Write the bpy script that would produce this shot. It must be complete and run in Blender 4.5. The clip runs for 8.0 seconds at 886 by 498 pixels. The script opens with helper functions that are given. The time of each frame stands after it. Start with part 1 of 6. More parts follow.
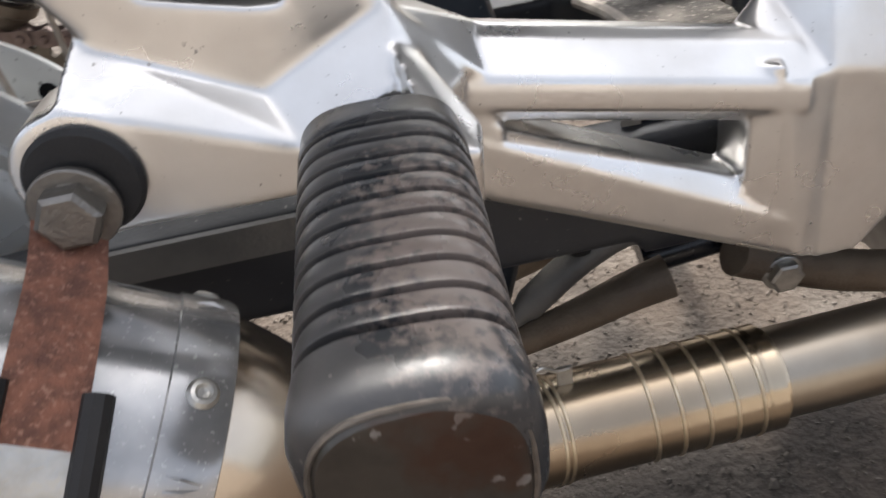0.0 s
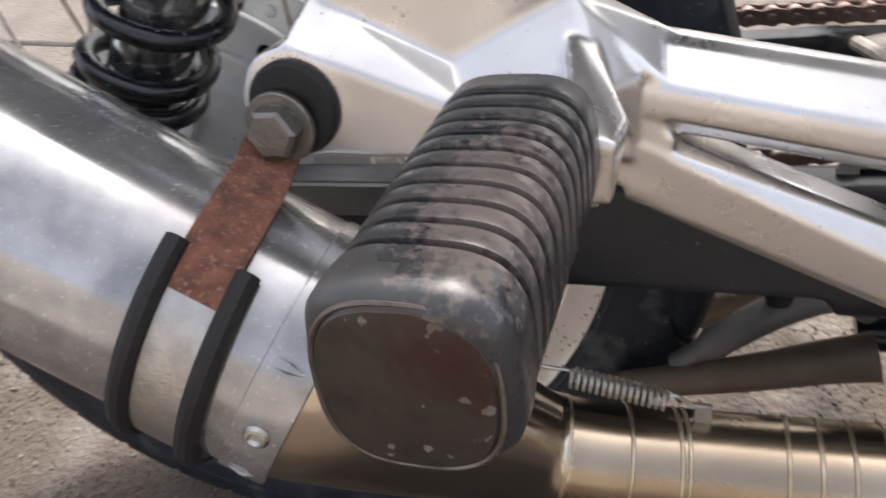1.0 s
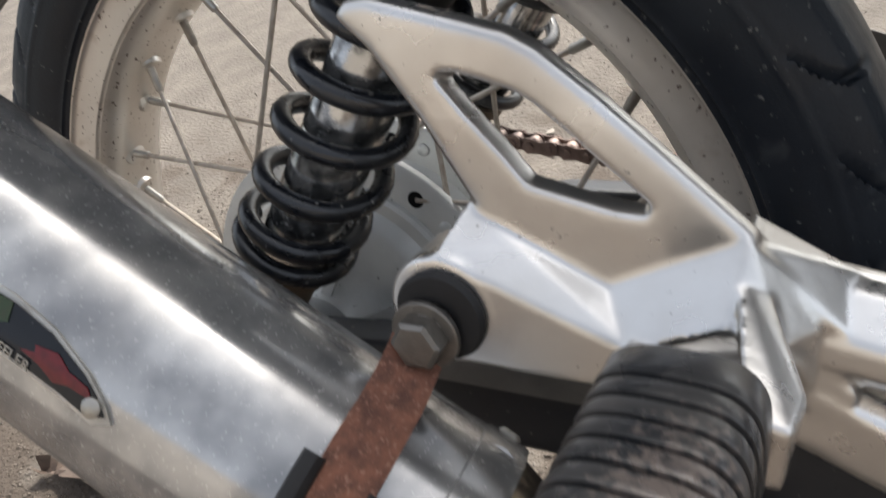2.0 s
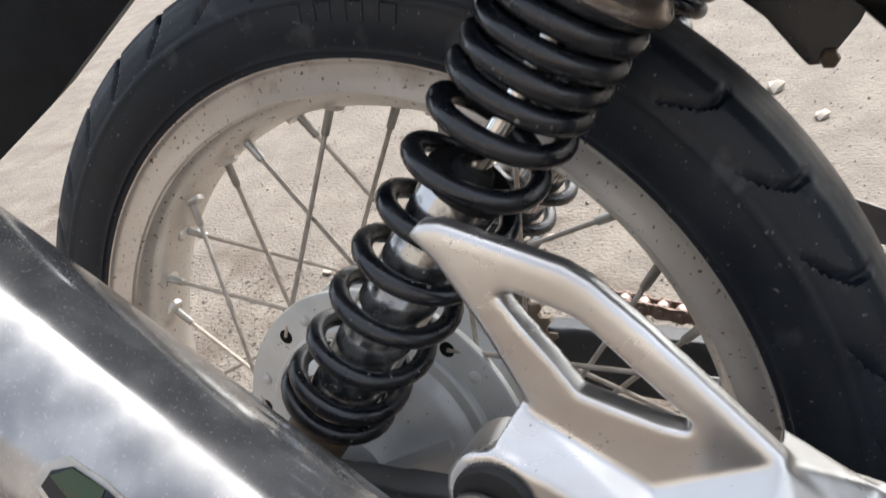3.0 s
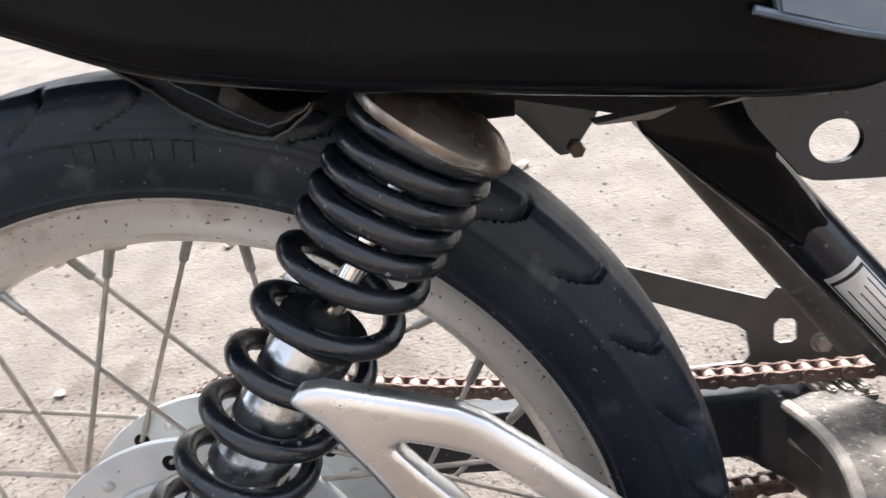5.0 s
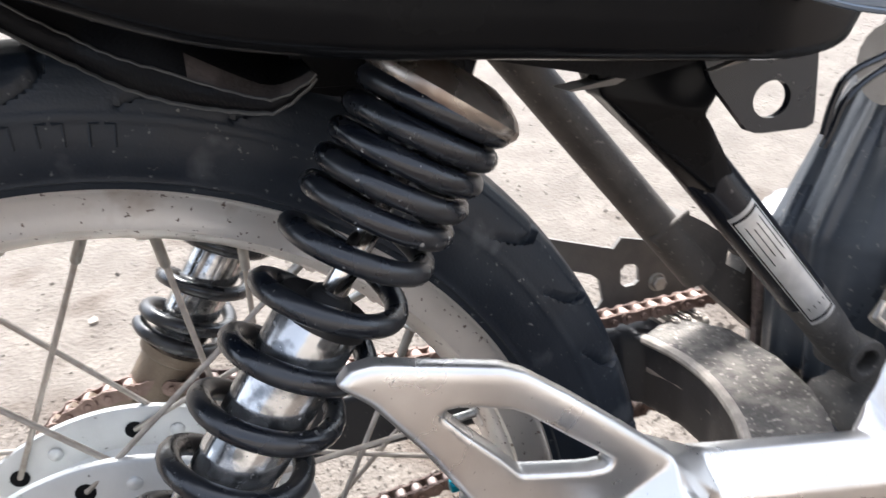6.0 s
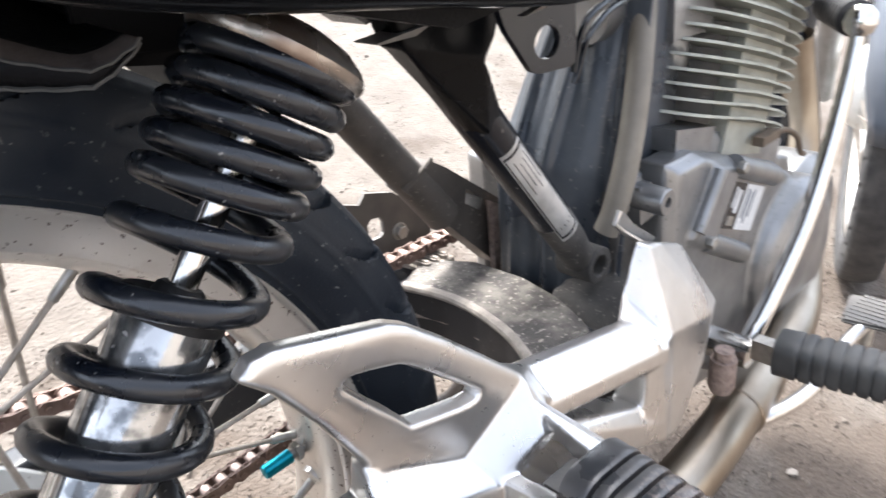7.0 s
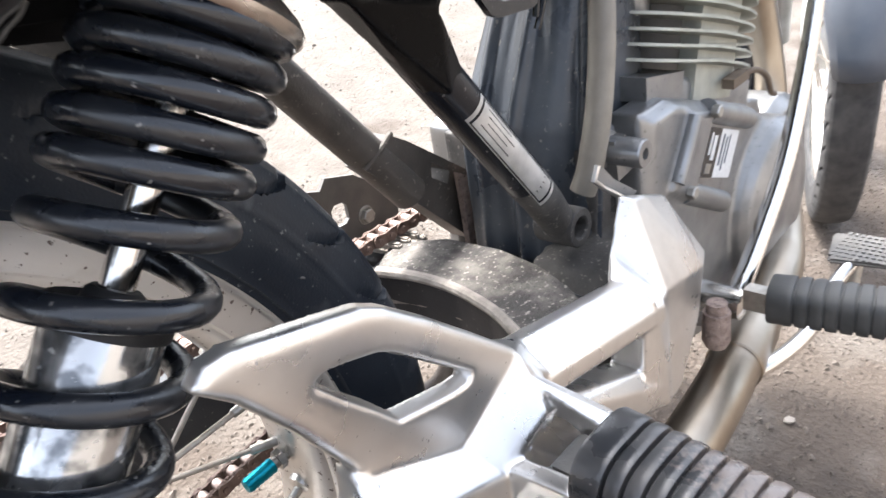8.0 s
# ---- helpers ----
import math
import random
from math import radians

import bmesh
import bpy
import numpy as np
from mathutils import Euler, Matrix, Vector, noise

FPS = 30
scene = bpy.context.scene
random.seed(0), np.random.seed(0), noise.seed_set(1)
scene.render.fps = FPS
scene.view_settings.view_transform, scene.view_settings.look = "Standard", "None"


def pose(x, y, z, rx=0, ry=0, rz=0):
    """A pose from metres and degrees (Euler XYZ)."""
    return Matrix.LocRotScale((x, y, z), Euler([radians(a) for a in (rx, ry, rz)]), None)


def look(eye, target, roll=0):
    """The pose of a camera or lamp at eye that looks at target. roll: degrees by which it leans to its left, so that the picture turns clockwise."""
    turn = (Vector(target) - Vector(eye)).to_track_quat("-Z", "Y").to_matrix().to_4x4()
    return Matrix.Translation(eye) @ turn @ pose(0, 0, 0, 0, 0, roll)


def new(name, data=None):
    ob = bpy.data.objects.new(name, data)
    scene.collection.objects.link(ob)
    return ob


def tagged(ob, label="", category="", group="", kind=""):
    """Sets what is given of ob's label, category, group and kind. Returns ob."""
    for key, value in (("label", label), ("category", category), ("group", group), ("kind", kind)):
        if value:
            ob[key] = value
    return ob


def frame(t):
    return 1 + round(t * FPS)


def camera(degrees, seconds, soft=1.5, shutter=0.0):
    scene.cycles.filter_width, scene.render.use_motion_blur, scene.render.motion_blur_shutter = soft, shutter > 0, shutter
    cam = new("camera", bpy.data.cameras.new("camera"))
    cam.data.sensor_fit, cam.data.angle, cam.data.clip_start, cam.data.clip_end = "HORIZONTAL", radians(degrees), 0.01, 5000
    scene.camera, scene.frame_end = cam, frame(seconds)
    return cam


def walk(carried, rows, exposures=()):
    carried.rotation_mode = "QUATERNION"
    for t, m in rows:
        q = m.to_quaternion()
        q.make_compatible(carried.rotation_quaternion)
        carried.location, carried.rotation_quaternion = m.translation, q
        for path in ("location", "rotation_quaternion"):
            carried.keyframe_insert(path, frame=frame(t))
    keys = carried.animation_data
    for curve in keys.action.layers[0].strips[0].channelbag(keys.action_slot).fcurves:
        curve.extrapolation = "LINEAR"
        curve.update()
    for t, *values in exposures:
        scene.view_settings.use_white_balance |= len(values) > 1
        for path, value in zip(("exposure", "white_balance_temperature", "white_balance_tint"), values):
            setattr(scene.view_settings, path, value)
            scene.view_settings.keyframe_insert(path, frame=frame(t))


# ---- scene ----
cam = camera(61.29, 8.0, shutter=0.4)
# seconds, place in metres, turn in degrees; x runs forward along the motorcycle, y towards its left side
LEAN = pose(0, 0, -0.004, -14)  # the motorcycle leans to its left on its side stand
PATH = [
    (0, 0.2291, -0.3724, 0.4915, 55.32, 8.57, -9.16),
    (0.5, 0.2479, -0.3849, 0.4824, 56.55, 9.06, 1.80),
    (1, 0.2693, -0.3900, 0.4824, 59.99, 6.91, 15.96),
    (1.5, 0.2744, -0.3761, 0.5005, 62.59, 6.80, 24.99),
    (2, 0.2579, -0.3605, 0.5249, 65.71, 7.20, 26.98),
    (2.2, 0.2535, -0.3577, 0.5365, 66.79, 6.58, 27.68),
    (3.3, 0.2435, -0.3811, 0.5888, 72.36, 5.17, 24.84),
    (3.5, 0.2436, -0.3812, 0.5920, 72.97, 5.62, 22.62),
    (4, 0.2390, -0.3840, 0.5980, 73.40, 6.50, 15.87),
    (4.5, 0.2222, -0.3856, 0.6097, 73.48, 6.69, 11.02),
    (4.7, 0.2151, -0.3833, 0.6134, 73.18, 6.95, 8.57),
    (5.8, 0.1116, -0.3801, 0.6250, 70.28, 5.88, -13.06),
    (6, 0.0955, -0.3754, 0.6254, 69.05, 5.51, -16.88),
    (6.5, 0.0542, -0.3596, 0.6298, 65.80, 5.70, -30.98),
    (7, 0.0343, -0.3379, 0.6272, 64.23, 4.16, -44.42),
    (7.5, 0.0185, -0.3305, 0.6278, 63.08, 6.76, -51.83),
    (8, 0.0510, -0.3170, 0.6074, 62.68, 8.47, -49.13),
]
EXPOSURES = [(0, 1.75, 6480, 9), (1, 1.76, 6480, 12), (1.5, 1.45, 6450, 9), (2, 1.48, 6560, 7), (3.5, 2.03, 6280, 9), (4.2, 2.17, 6250, 10), (6, 2.42, 6080, 9), (7, 2.62, 6160, 9), (8, 2.68, 6170, 9)]
walk(cam, [(t, LEAN @ pose(x, y, z, rx, ry, rz)) for t, x, y, z, rx, ry, rz in PATH], EXPOSURES)


# ---- world and light ----
world = bpy.data.worlds.new("sky")
scene.world = world
world.use_nodes = True
wn = world.node_tree
sky = wn.nodes.new("ShaderNodeTexSky")
sky.sky_type = "NISHITA"
sky.sun_disc = False
SUN_UP, SUN_TURN = 53.0, 8.0
sky.sun_elevation, sky.sun_rotation = radians(SUN_UP), radians(SUN_TURN)
sky.air_density, sky.dust_density, sky.ozone_density = 0.8, 5.0, 0.6
haze = wn.nodes.new("ShaderNodeHueSaturation")  # a hazy, nearly white sky
haze.inputs["Saturation"].default_value = 0.45
wn.links.new(sky.outputs[0], haze.inputs["Color"])
wn.links.new(haze.outputs[0], wn.nodes["Background"].inputs[0])
wn.nodes["Background"].inputs[1].default_value = 0.15
sun = new("sun", bpy.data.lights.new("sun", "SUN"))
sun.data.energy, sun.data.angle, sun.data.color = 1.75, radians(10), (1.0, 0.95, 0.89)
sun_way = Vector((math.sin(radians(SUN_TURN)) * math.cos(radians(SUN_UP)), math.cos(radians(SUN_TURN)) * math.cos(radians(SUN_UP)), math.sin(radians(SUN_UP))))
sun.matrix_world = look(sun_way * 20, (0, 0, 0))


# ---- materials ----


def material(name, colour, rough=0.5, metal=0.0, other=None, scale=30.0, mix=0.5, bump=0.0, bump_scale=200.0, rough2=None, coat=0.0, detail=6.0, contrast=(0.35, 0.65), fleck=None, veil=None, spec=0.5):
    """A surface of two colours that change over with noise, with fine relief."""
    m = bpy.data.materials.new(name)
    m.use_nodes = True
    nt = m.node_tree
    b = nt.nodes["Principled BSDF"]
    tc = nt.nodes.new("ShaderNodeTexCoord")
    n1 = nt.nodes.new("ShaderNodeTexNoise")
    n1.inputs["Scale"].default_value, n1.inputs["Detail"].default_value = scale, detail
    nt.links.new(tc.outputs["Object"], n1.inputs["Vector"])
    ramp = nt.nodes.new("ShaderNodeMapRange")
    ramp.inputs["From Min"].default_value, ramp.inputs["From Max"].default_value = contrast
    nt.links.new(n1.outputs["Fac"], ramp.inputs["Value"])
    mx = nt.nodes.new("ShaderNodeMix")
    mx.data_type = "RGBA"
    mx.inputs[6].default_value = (*colour, 1)
    mx.inputs[7].default_value = (*(other or [c * 0.75 for c in colour]), 1)
    f = nt.nodes.new("ShaderNodeMath")
    f.operation = "MULTIPLY"
    f.inputs[1].default_value = mix
    nt.links.new(ramp.outputs[0], f.inputs[0])
    nt.links.new(f.outputs[0], mx.inputs[0])
    tone = mx.outputs[2]
    metal_out = None
    # flecks and veil: (colour, noise scale, from, to, strength) of dirt that lies on the surface
    for layer in (veil, fleck):
        if not layer:
            continue
        tint, lscale, lo, hi, power = layer
        n3 = nt.nodes.new("ShaderNodeTexNoise")
        n3.inputs["Scale"].default_value, n3.inputs["Detail"].default_value = lscale, 3
        nt.links.new(tc.outputs["Object"], n3.inputs["Vector"])
        r3 = nt.nodes.new("ShaderNodeMapRange")
        r3.inputs["From Min"].default_value, r3.inputs["From Max"].default_value = lo, hi
        r3.inputs["To Max"].default_value = power
        nt.links.new(n3.outputs["Fac"], r3.inputs["Value"])
        mx3 = nt.nodes.new("ShaderNodeMix")
        mx3.data_type = "RGBA"
        mx3.inputs[7].default_value = (*tint, 1)
        nt.links.new(tone, mx3.inputs[6])
        nt.links.new(r3.outputs[0], mx3.inputs[0])
        tone = mx3.outputs[2]
        if metal:
            inv = nt.nodes.new("ShaderNodeMath")
            inv.operation = "MULTIPLY_ADD"
            inv.inputs[1].default_value, inv.inputs[2].default_value = -metal, metal
            nt.links.new(r3.outputs[0], inv.inputs[0])
            metal_out = inv.outputs[0]
    nt.links.new(tone, b.inputs["Base Color"])
    b.inputs["Metallic"].default_value = metal
    if metal_out:
        nt.links.new(metal_out, b.inputs["Metallic"])
    mr = nt.nodes.new("ShaderNodeMapRange")
    mr.inputs["To Min"].default_value, mr.inputs["To Max"].default_value = rough, rough if rough2 is None else rough2
    nt.links.new(ramp.outputs[0], mr.inputs["Value"])
    nt.links.new(mr.outputs[0], b.inputs["Roughness"])
    b.inputs["Coat Weight"].default_value = coat
    b.inputs["Specular IOR Level"].default_value = spec
    if bump:
        n2 = nt.nodes.new("ShaderNodeTexNoise")
        n2.inputs["Scale"].default_value, n2.inputs["Detail"].default_value = bump_scale, 4
        nt.links.new(tc.outputs["Object"], n2.inputs["Vector"])
        bp = nt.nodes.new("ShaderNodeBump")
        bp.inputs["Strength"].default_value, bp.inputs["Distance"].default_value = bump, 0.002
        nt.links.new(n2.outputs["Fac"], bp.inputs["Height"])
        nt.links.new(bp.outputs[0], b.inputs["Normal"])
    return m


def patch(m, centre, size, tint, power, edge=(2.75, 2.1), grain=420.0, push=3.0):
    """Lays one worn, dirty or shade-dark place with a ragged edge on a material, in the object's own space."""
    nt = m.node_tree
    b = nt.nodes["Principled BSDF"]
    was = b.inputs["Base Color"].links[0].from_socket
    tc = nt.nodes.new("ShaderNodeTexCoord")
    sub = nt.nodes.new("ShaderNodeVectorMath")
    sub.operation = "SUBTRACT"
    sub.inputs[1].default_value = centre
    nt.links.new(tc.outputs["Object"], sub.inputs[0])
    sc = nt.nodes.new("ShaderNodeVectorMath")
    sc.operation = "DIVIDE"
    sc.inputs[1].default_value = size
    nt.links.new(sub.outputs[0], sc.inputs[0])
    ln = nt.nodes.new("ShaderNodeVectorMath")
    ln.operation = "LENGTH"
    nt.links.new(sc.outputs[0], ln.inputs[0])
    ns = nt.nodes.new("ShaderNodeTexNoise")
    ns.inputs["Scale"].default_value, ns.inputs["Detail"].default_value = grain, 6
    nt.links.new(tc.outputs["Object"], ns.inputs["Vector"])
    add = nt.nodes.new("ShaderNodeMath")
    add.operation = "MULTIPLY_ADD"
    add.inputs[1].default_value = push
    nt.links.new(ns.outputs["Fac"], add.inputs[0])
    nt.links.new(ln.outputs["Value"], add.inputs[2])
    mr = nt.nodes.new("ShaderNodeMapRange")
    mr.inputs["From Min"].default_value, mr.inputs["From Max"].default_value = edge
    mr.inputs["To Max"].default_value = power
    nt.links.new(add.outputs[0], mr.inputs["Value"])
    mx = nt.nodes.new("ShaderNodeMix")
    mx.data_type = "RGBA"
    mx.inputs[7].default_value = (*tint, 1)
    nt.links.new(was, mx.inputs[6])
    nt.links.new(mr.outputs[0], mx.inputs[0])
    nt.links.new(mx.outputs[2], b.inputs["Base Color"])
    return m


CAST = material("cast_aluminium", (0.75, 0.735, 0.715), 0.23, 0.95, (0.62, 0.60, 0.57), 24, 0.8, 0.07, 170, 0.38, veil=((0.40, 0.35, 0.31), 17, 0.50, 0.78, 0.45), fleck=((0.16, 0.14, 0.12), 420, 0.71, 0.75, 0.7))
RUBBER = material("worn_rubber", (0.012, 0.012, 0.013), 0.45, 0.0, (0.035, 0.033, 0.032), 60, 0.5, 0.15, 700, 0.7, spec=0.3)
TYRE = material("tyre_rubber", (0.009, 0.013, 0.020), 0.36, 0.0, (0.018, 0.023, 0.030), 35, 0.8, 0.12, 700, 0.55, veil=((0.22, 0.22, 0.22), 34, 0.60, 0.78, 0.36), fleck=((0.32, 0.31, 0.29), 300, 0.67, 0.75, 0.45), spec=0.32)
CHROME = material("polished_steel", (0.72, 0.70, 0.67), 0.08, 1.0, (0.45, 0.43, 0.40), 25, 0.5, 0.02, 300, 0.22)
PIPE = material("heated_steel", (0.48, 0.40, 0.295), 0.18, 1.0, (0.26, 0.195, 0.135), 12, 0.85, 0.02, 300, 0.30)
HEADER = material("heat_dulled_steel", (0.36, 0.315, 0.255), 0.28, 1.0, (0.22, 0.175, 0.13), 12, 0.85, 0.03, 300, 0.40)
CONE = material("browned_chrome", (0.56, 0.49, 0.41), 0.14, 1.0, (0.36, 0.29, 0.22), 14, 0.8, 0.02, 300, 0.26)
BOLT = material("dull_bolt_steel", (0.24, 0.225, 0.205), 0.38, 0.9, (0.15, 0.135, 0.12), 90, 0.7, 0.2, 700, 0.55)
RUST = material("rusted_steel", (0.21, 0.088, 0.054), 0.85, 0.0, (0.090, 0.040, 0.028), 160, 0.95, 0.5, 700, fleck=((0.33, 0.18, 0.125), 620, 0.55, 0.70, 0.6))
PLATED = material("plated_steel", (0.5, 0.49, 0.46), 0.35, 1.0, (0.3, 0.28, 0.25), 90, 0.7, 0.2, 700, 0.55)
BLACK = material("black_paint", (0.005, 0.006, 0.009), 0.16, 0.0, (0.010, 0.012, 0.016), 30, 0.6, 0.03, 400, 0.28, fleck=((0.22, 0.20, 0.18), 300, 0.70, 0.75, 0.5), spec=0.4)
SPRING = material("black_spring_paint", (0.005, 0.0065, 0.010), 0.19, 0.0, (0.016, 0.017, 0.019), 60, 0.5, 0.05, 500, 0.38, fleck=((0.30, 0.29, 0.27), 330, 0.69, 0.74, 0.6), spec=0.6)
PANEL = material("gloss_black_panel", (0.003, 0.0033, 0.004), 0.1, 0.0, (0.005, 0.005, 0.005), 20, 0.6, 0.02, 300, 0.3, spec=0.10)
DUSTY = material("dusty_black", (0.05, 0.047, 0.044), 0.6, 0.0, (0.13, 0.12, 0.108), 34, 0.8, 0.3, 450, 0.85, fleck=((0.36, 0.32, 0.28), 300, 0.62, 0.72, 0.5), spec=0.3)
SWING = material("scuffed_black", (0.012, 0.014, 0.019), 0.35, 0.0, (0.030, 0.030, 0.032), 30, 0.7, 0.08, 450, 0.55, fleck=((0.30, 0.28, 0.25), 300, 0.69, 0.74, 0.5), spec=0.4)
RIM = material("rim_alloy", (0.76, 0.74, 0.71), 0.34, 0.85, (0.62, 0.58, 0.53), 16, 0.7, 0.05, 400, 0.46, veil=((0.30, 0.22, 0.15), 40, 0.62, 0.78, 0.5), fleck=((0.08, 0.045, 0.028), 330, 0.655, 0.68, 0.9))
SPOKE = material("spoke_steel", (0.50, 0.455, 0.40), 0.40, 0.6, (0.33, 0.28, 0.23), 150, 0.7, 0.1, 900, 0.55)
HUB = material("hub_alloy", (0.66, 0.665, 0.645), 0.42, 0.35, (0.54, 0.54, 0.52), 40, 0.6, 0.08, 500, 0.56, fleck=((0.08, 0.07, 0.06), 280, 0.70, 0.73, 0.7))
CHAIN = material("dirty_chain", (0.12, 0.078, 0.063), 0.5, 0.4, (0.25, 0.175, 0.148), 150, 0.7, 0.3, 900, 0.7)
ROLLER = material("worn_roller_steel", (0.50, 0.40, 0.35), 0.35, 0.8, (0.28, 0.18, 0.15), 200, 0.6, 0.1, 900, 0.5)
ENGINE = material("engine_alloy", (0.30, 0.30, 0.30), 0.28, 0.78, (0.19, 0.19, 0.187), 30, 0.7, 0.08, 500, 0.48, veil=((0.24, 0.22, 0.20), 24, 0.55, 0.80, 0.5), fleck=((0.07, 0.066, 0.062), 240, 0.66, 0.73, 0.6))
GROUND = material("dusty_ground", (0.136, 0.117, 0.098), 0.9, 0.0, (0.090, 0.076, 0.063), 11, 0.9, 1.0, 150, veil=((0.088, 0.073, 0.060), 60, 0.50, 0.66, 0.6), fleck=((0.075, 0.062, 0.053), 260, 0.58, 0.70, 0.45))
SHADED_GRAVEL = ((0.4, -2.00, 0.0), (7.0, 2.0, 1.0), (0.062, 0.046, 0.034), 0.92, (2.3, 2.0), 9.0, 2.0)  # brown gravel tone this side of the motorcycle, with its shade painted in
patch(GROUND, *SHADED_GRAVEL)
patch(GROUND, (0.36, -0.24, 0.0), (0.24, 0.30, 1.0), (0.016, 0.012, 0.009), 0.95, (2.5, 1.9), 12.0, 2.0)  # shade beneath the engine, painted into the ground as a dark place
for node in GROUND.node_tree.nodes:
    if node.type == "BUMP":
        node.inputs["Distance"].default_value = 0.0048

TEAL = material("teal_anodised", (0.01, 0.32, 0.42), 0.3, 0.8, (0.01, 0.2, 0.3), 200, 0.5, 0.1, 900)
MIRROR = material("chrome_skin", (0.52, 0.51, 0.495), 0.11, 0.70, (0.31, 0.30, 0.29), 26, 0.6, 0.012, 220, 0.22, veil=((0.18, 0.185, 0.195), 60, 0.36, 0.64, 0.6), fleck=((0.50, 0.49, 0.47), 650, 0.62, 0.70, 0.35))
CAPS = material("stained_steel", (0.42, 0.38, 0.33), 0.2, 0.85, (0.14, 0.075, 0.05), 45, 0.8, 0.05, 500, 0.4)
BROWNED = material("browned_steel", (0.12, 0.09, 0.065), 0.5, 0.5, (0.2, 0.16, 0.12), 70, 0.7, 0.3, 500, 0.75)
DAMPER = material("greasy_chrome", (0.60, 0.595, 0.58), 0.09, 0.86, (0.36, 0.355, 0.35), 30, 0.6, 0.02, 300, 0.20, veil=((0.050, 0.058, 0.066), 110, 0.46, 0.60, 0.75), fleck=((0.40, 0.39, 0.37), 300, 0.66, 0.72, 0.6))
RIMSTEEL = material("worn_rim_steel", (0.22, 0.195, 0.17), 0.4, 0.8, (0.10, 0.085, 0.07), 120, 0.8, 0.1, 500, 0.6)
LEDGE = material("dusted_plastic", (0.085, 0.068, 0.060), 0.5, 0.0, (0.045, 0.037, 0.034), 60, 0.7, 0.2, 500, 0.8)
RED = material("red_patch", (0.12, 0.007, 0.010), 0.25, 0.0, (0.05, 0.004, 0.006), 300, 0.6)
GREEN = material("green_patch", (0.022, 0.045, 0.016), 0.25, 0.0, (0.035, 0.035, 0.016), 300, 0.6)
WHITE = material("white_print", (0.7, 0.7, 0.69), 0.45, 0.0, (0.5, 0.5, 0.5), 300, 0.5)
WELD = material("weld_gold", (0.58, 0.50, 0.37), 0.3, 1.0, (0.4, 0.31, 0.2), 120, 0.7, 0.2, 900, 0.4)
PEGRUBBER = material("peg_rubber", (0.026, 0.027, 0.029), 0.22, 0.0, (0.062, 0.057, 0.054), 60, 0.8, 0.04, 500, 0.40, spec=0.6, fleck=((0.28, 0.25, 0.23), 380, 0.70, 0.75, 0.5))
patch(PEGRUBBER, (0.236, -0.262, 0.417), (0.014, 0.030, 0.010), (0.20, 0.160, 0.138), 0.6)
PEGEND = material("peg_end_steel", (0.105, 0.096, 0.086), 0.32, 0.85, (0.065, 0.059, 0.051), 40, 0.8, 0.08, 300, 0.48, veil=((0.05, 0.045, 0.04), 90, 0.55, 0.70, 0.5), fleck=((0.34, 0.33, 0.31), 240, 0.66, 0.70, 0.5))
patch(PEGEND, (0.234, -0.2965, 0.403), (0.0085, 0.02, 0.010), (0.085, 0.034, 0.020), 0.6, (3.1, 2.2), 150)
DUST = material("grey_dust", (0.36, 0.32, 0.28), 0.85, 0.0, (0.2, 0.18, 0.16), 90, 0.8, 0.4, 600)
DUSTTOP = material("dust_crust", (0.085, 0.077, 0.069), 0.85, 0.0, (0.18, 0.163, 0.145), 60, 0.9, 0.9, 380, contrast=(0.42, 0.58), veil=((0.045, 0.042, 0.040), 24, 0.50, 0.62, 0.8), fleck=((0.42, 0.38, 0.34), 260, 0.60, 0.68, 0.7))
GREYRUBBER = material("dusty_grey_rubber", (0.032, 0.033, 0.033), 0.5, 0.0, (0.075, 0.073, 0.069), 60, 0.7, 0.1, 500, 0.7)
GREYPAINT = material("grey_paint", (0.11, 0.106, 0.10), 0.45, 0.3, (0.20, 0.185, 0.165), 45, 0.6, 0.2, 500, 0.65)
BROWNBLACK = material("dusty_brown_black", (0.040, 0.034, 0.029), 0.42, 0.0, (0.115, 0.098, 0.082), 35, 0.7, 0.2, 500, 0.7, fleck=((0.30, 0.26, 0.22), 260, 0.64, 0.72, 0.5))
RUSTDUST = material("pitted_brown", (0.20, 0.145, 0.12), 0.8, 0.0, (0.34, 0.26, 0.22), 160, 0.8, 0.9, 500, fleck=((0.06, 0.045, 0.04), 300, 0.60, 0.68, 0.7))
STICKER = material("silver_sticker", (0.66, 0.65, 0.62), 0.28, 0.5, (0.34, 0.33, 0.31), 45, 0.8, 0.05, 500, 0.5)
BLUEGREY = material("blue_grey_tone", (0.10, 0.13, 0.17), 0.2, 0.3, (0.2, 0.22, 0.24), 40, 0.6)
SEAT = material("seat_vinyl", (0.02, 0.02, 0.02), 0.5, spec=0.3)
MATBLACK = material("matt_black_plastic", (0.005, 0.005, 0.006), 0.4, 0.0, (0.012, 0.012, 0.012), 30, 0.6, 0.2, 600, 0.65, spec=0.08)
AIRBOX = material("airbox_plastic", (0.038, 0.045, 0.056), 0.24, 0.0, (0.09, 0.098, 0.108), 26, 0.7, 0.1, 300, 0.45, fleck=((0.30, 0.28, 0.25), 240, 0.66, 0.73, 0.6), spec=0.5)
HOSE = material("beige_hose", (0.24, 0.215, 0.175), 0.55, 0.0, (0.15, 0.13, 0.105), 40, 0.7, 0.1, 400)
FIN = material("fin_alloy", (0.42, 0.42, 0.36), 0.55, 0.3, (0.27, 0.26, 0.215), 50, 0.6, 0.2, 500)
TYRE2 = material("dusty_tyre", (0.030, 0.030, 0.032), 0.7, 0.0, (0.085, 0.082, 0.078), 45, 0.7, 0.2, 700)
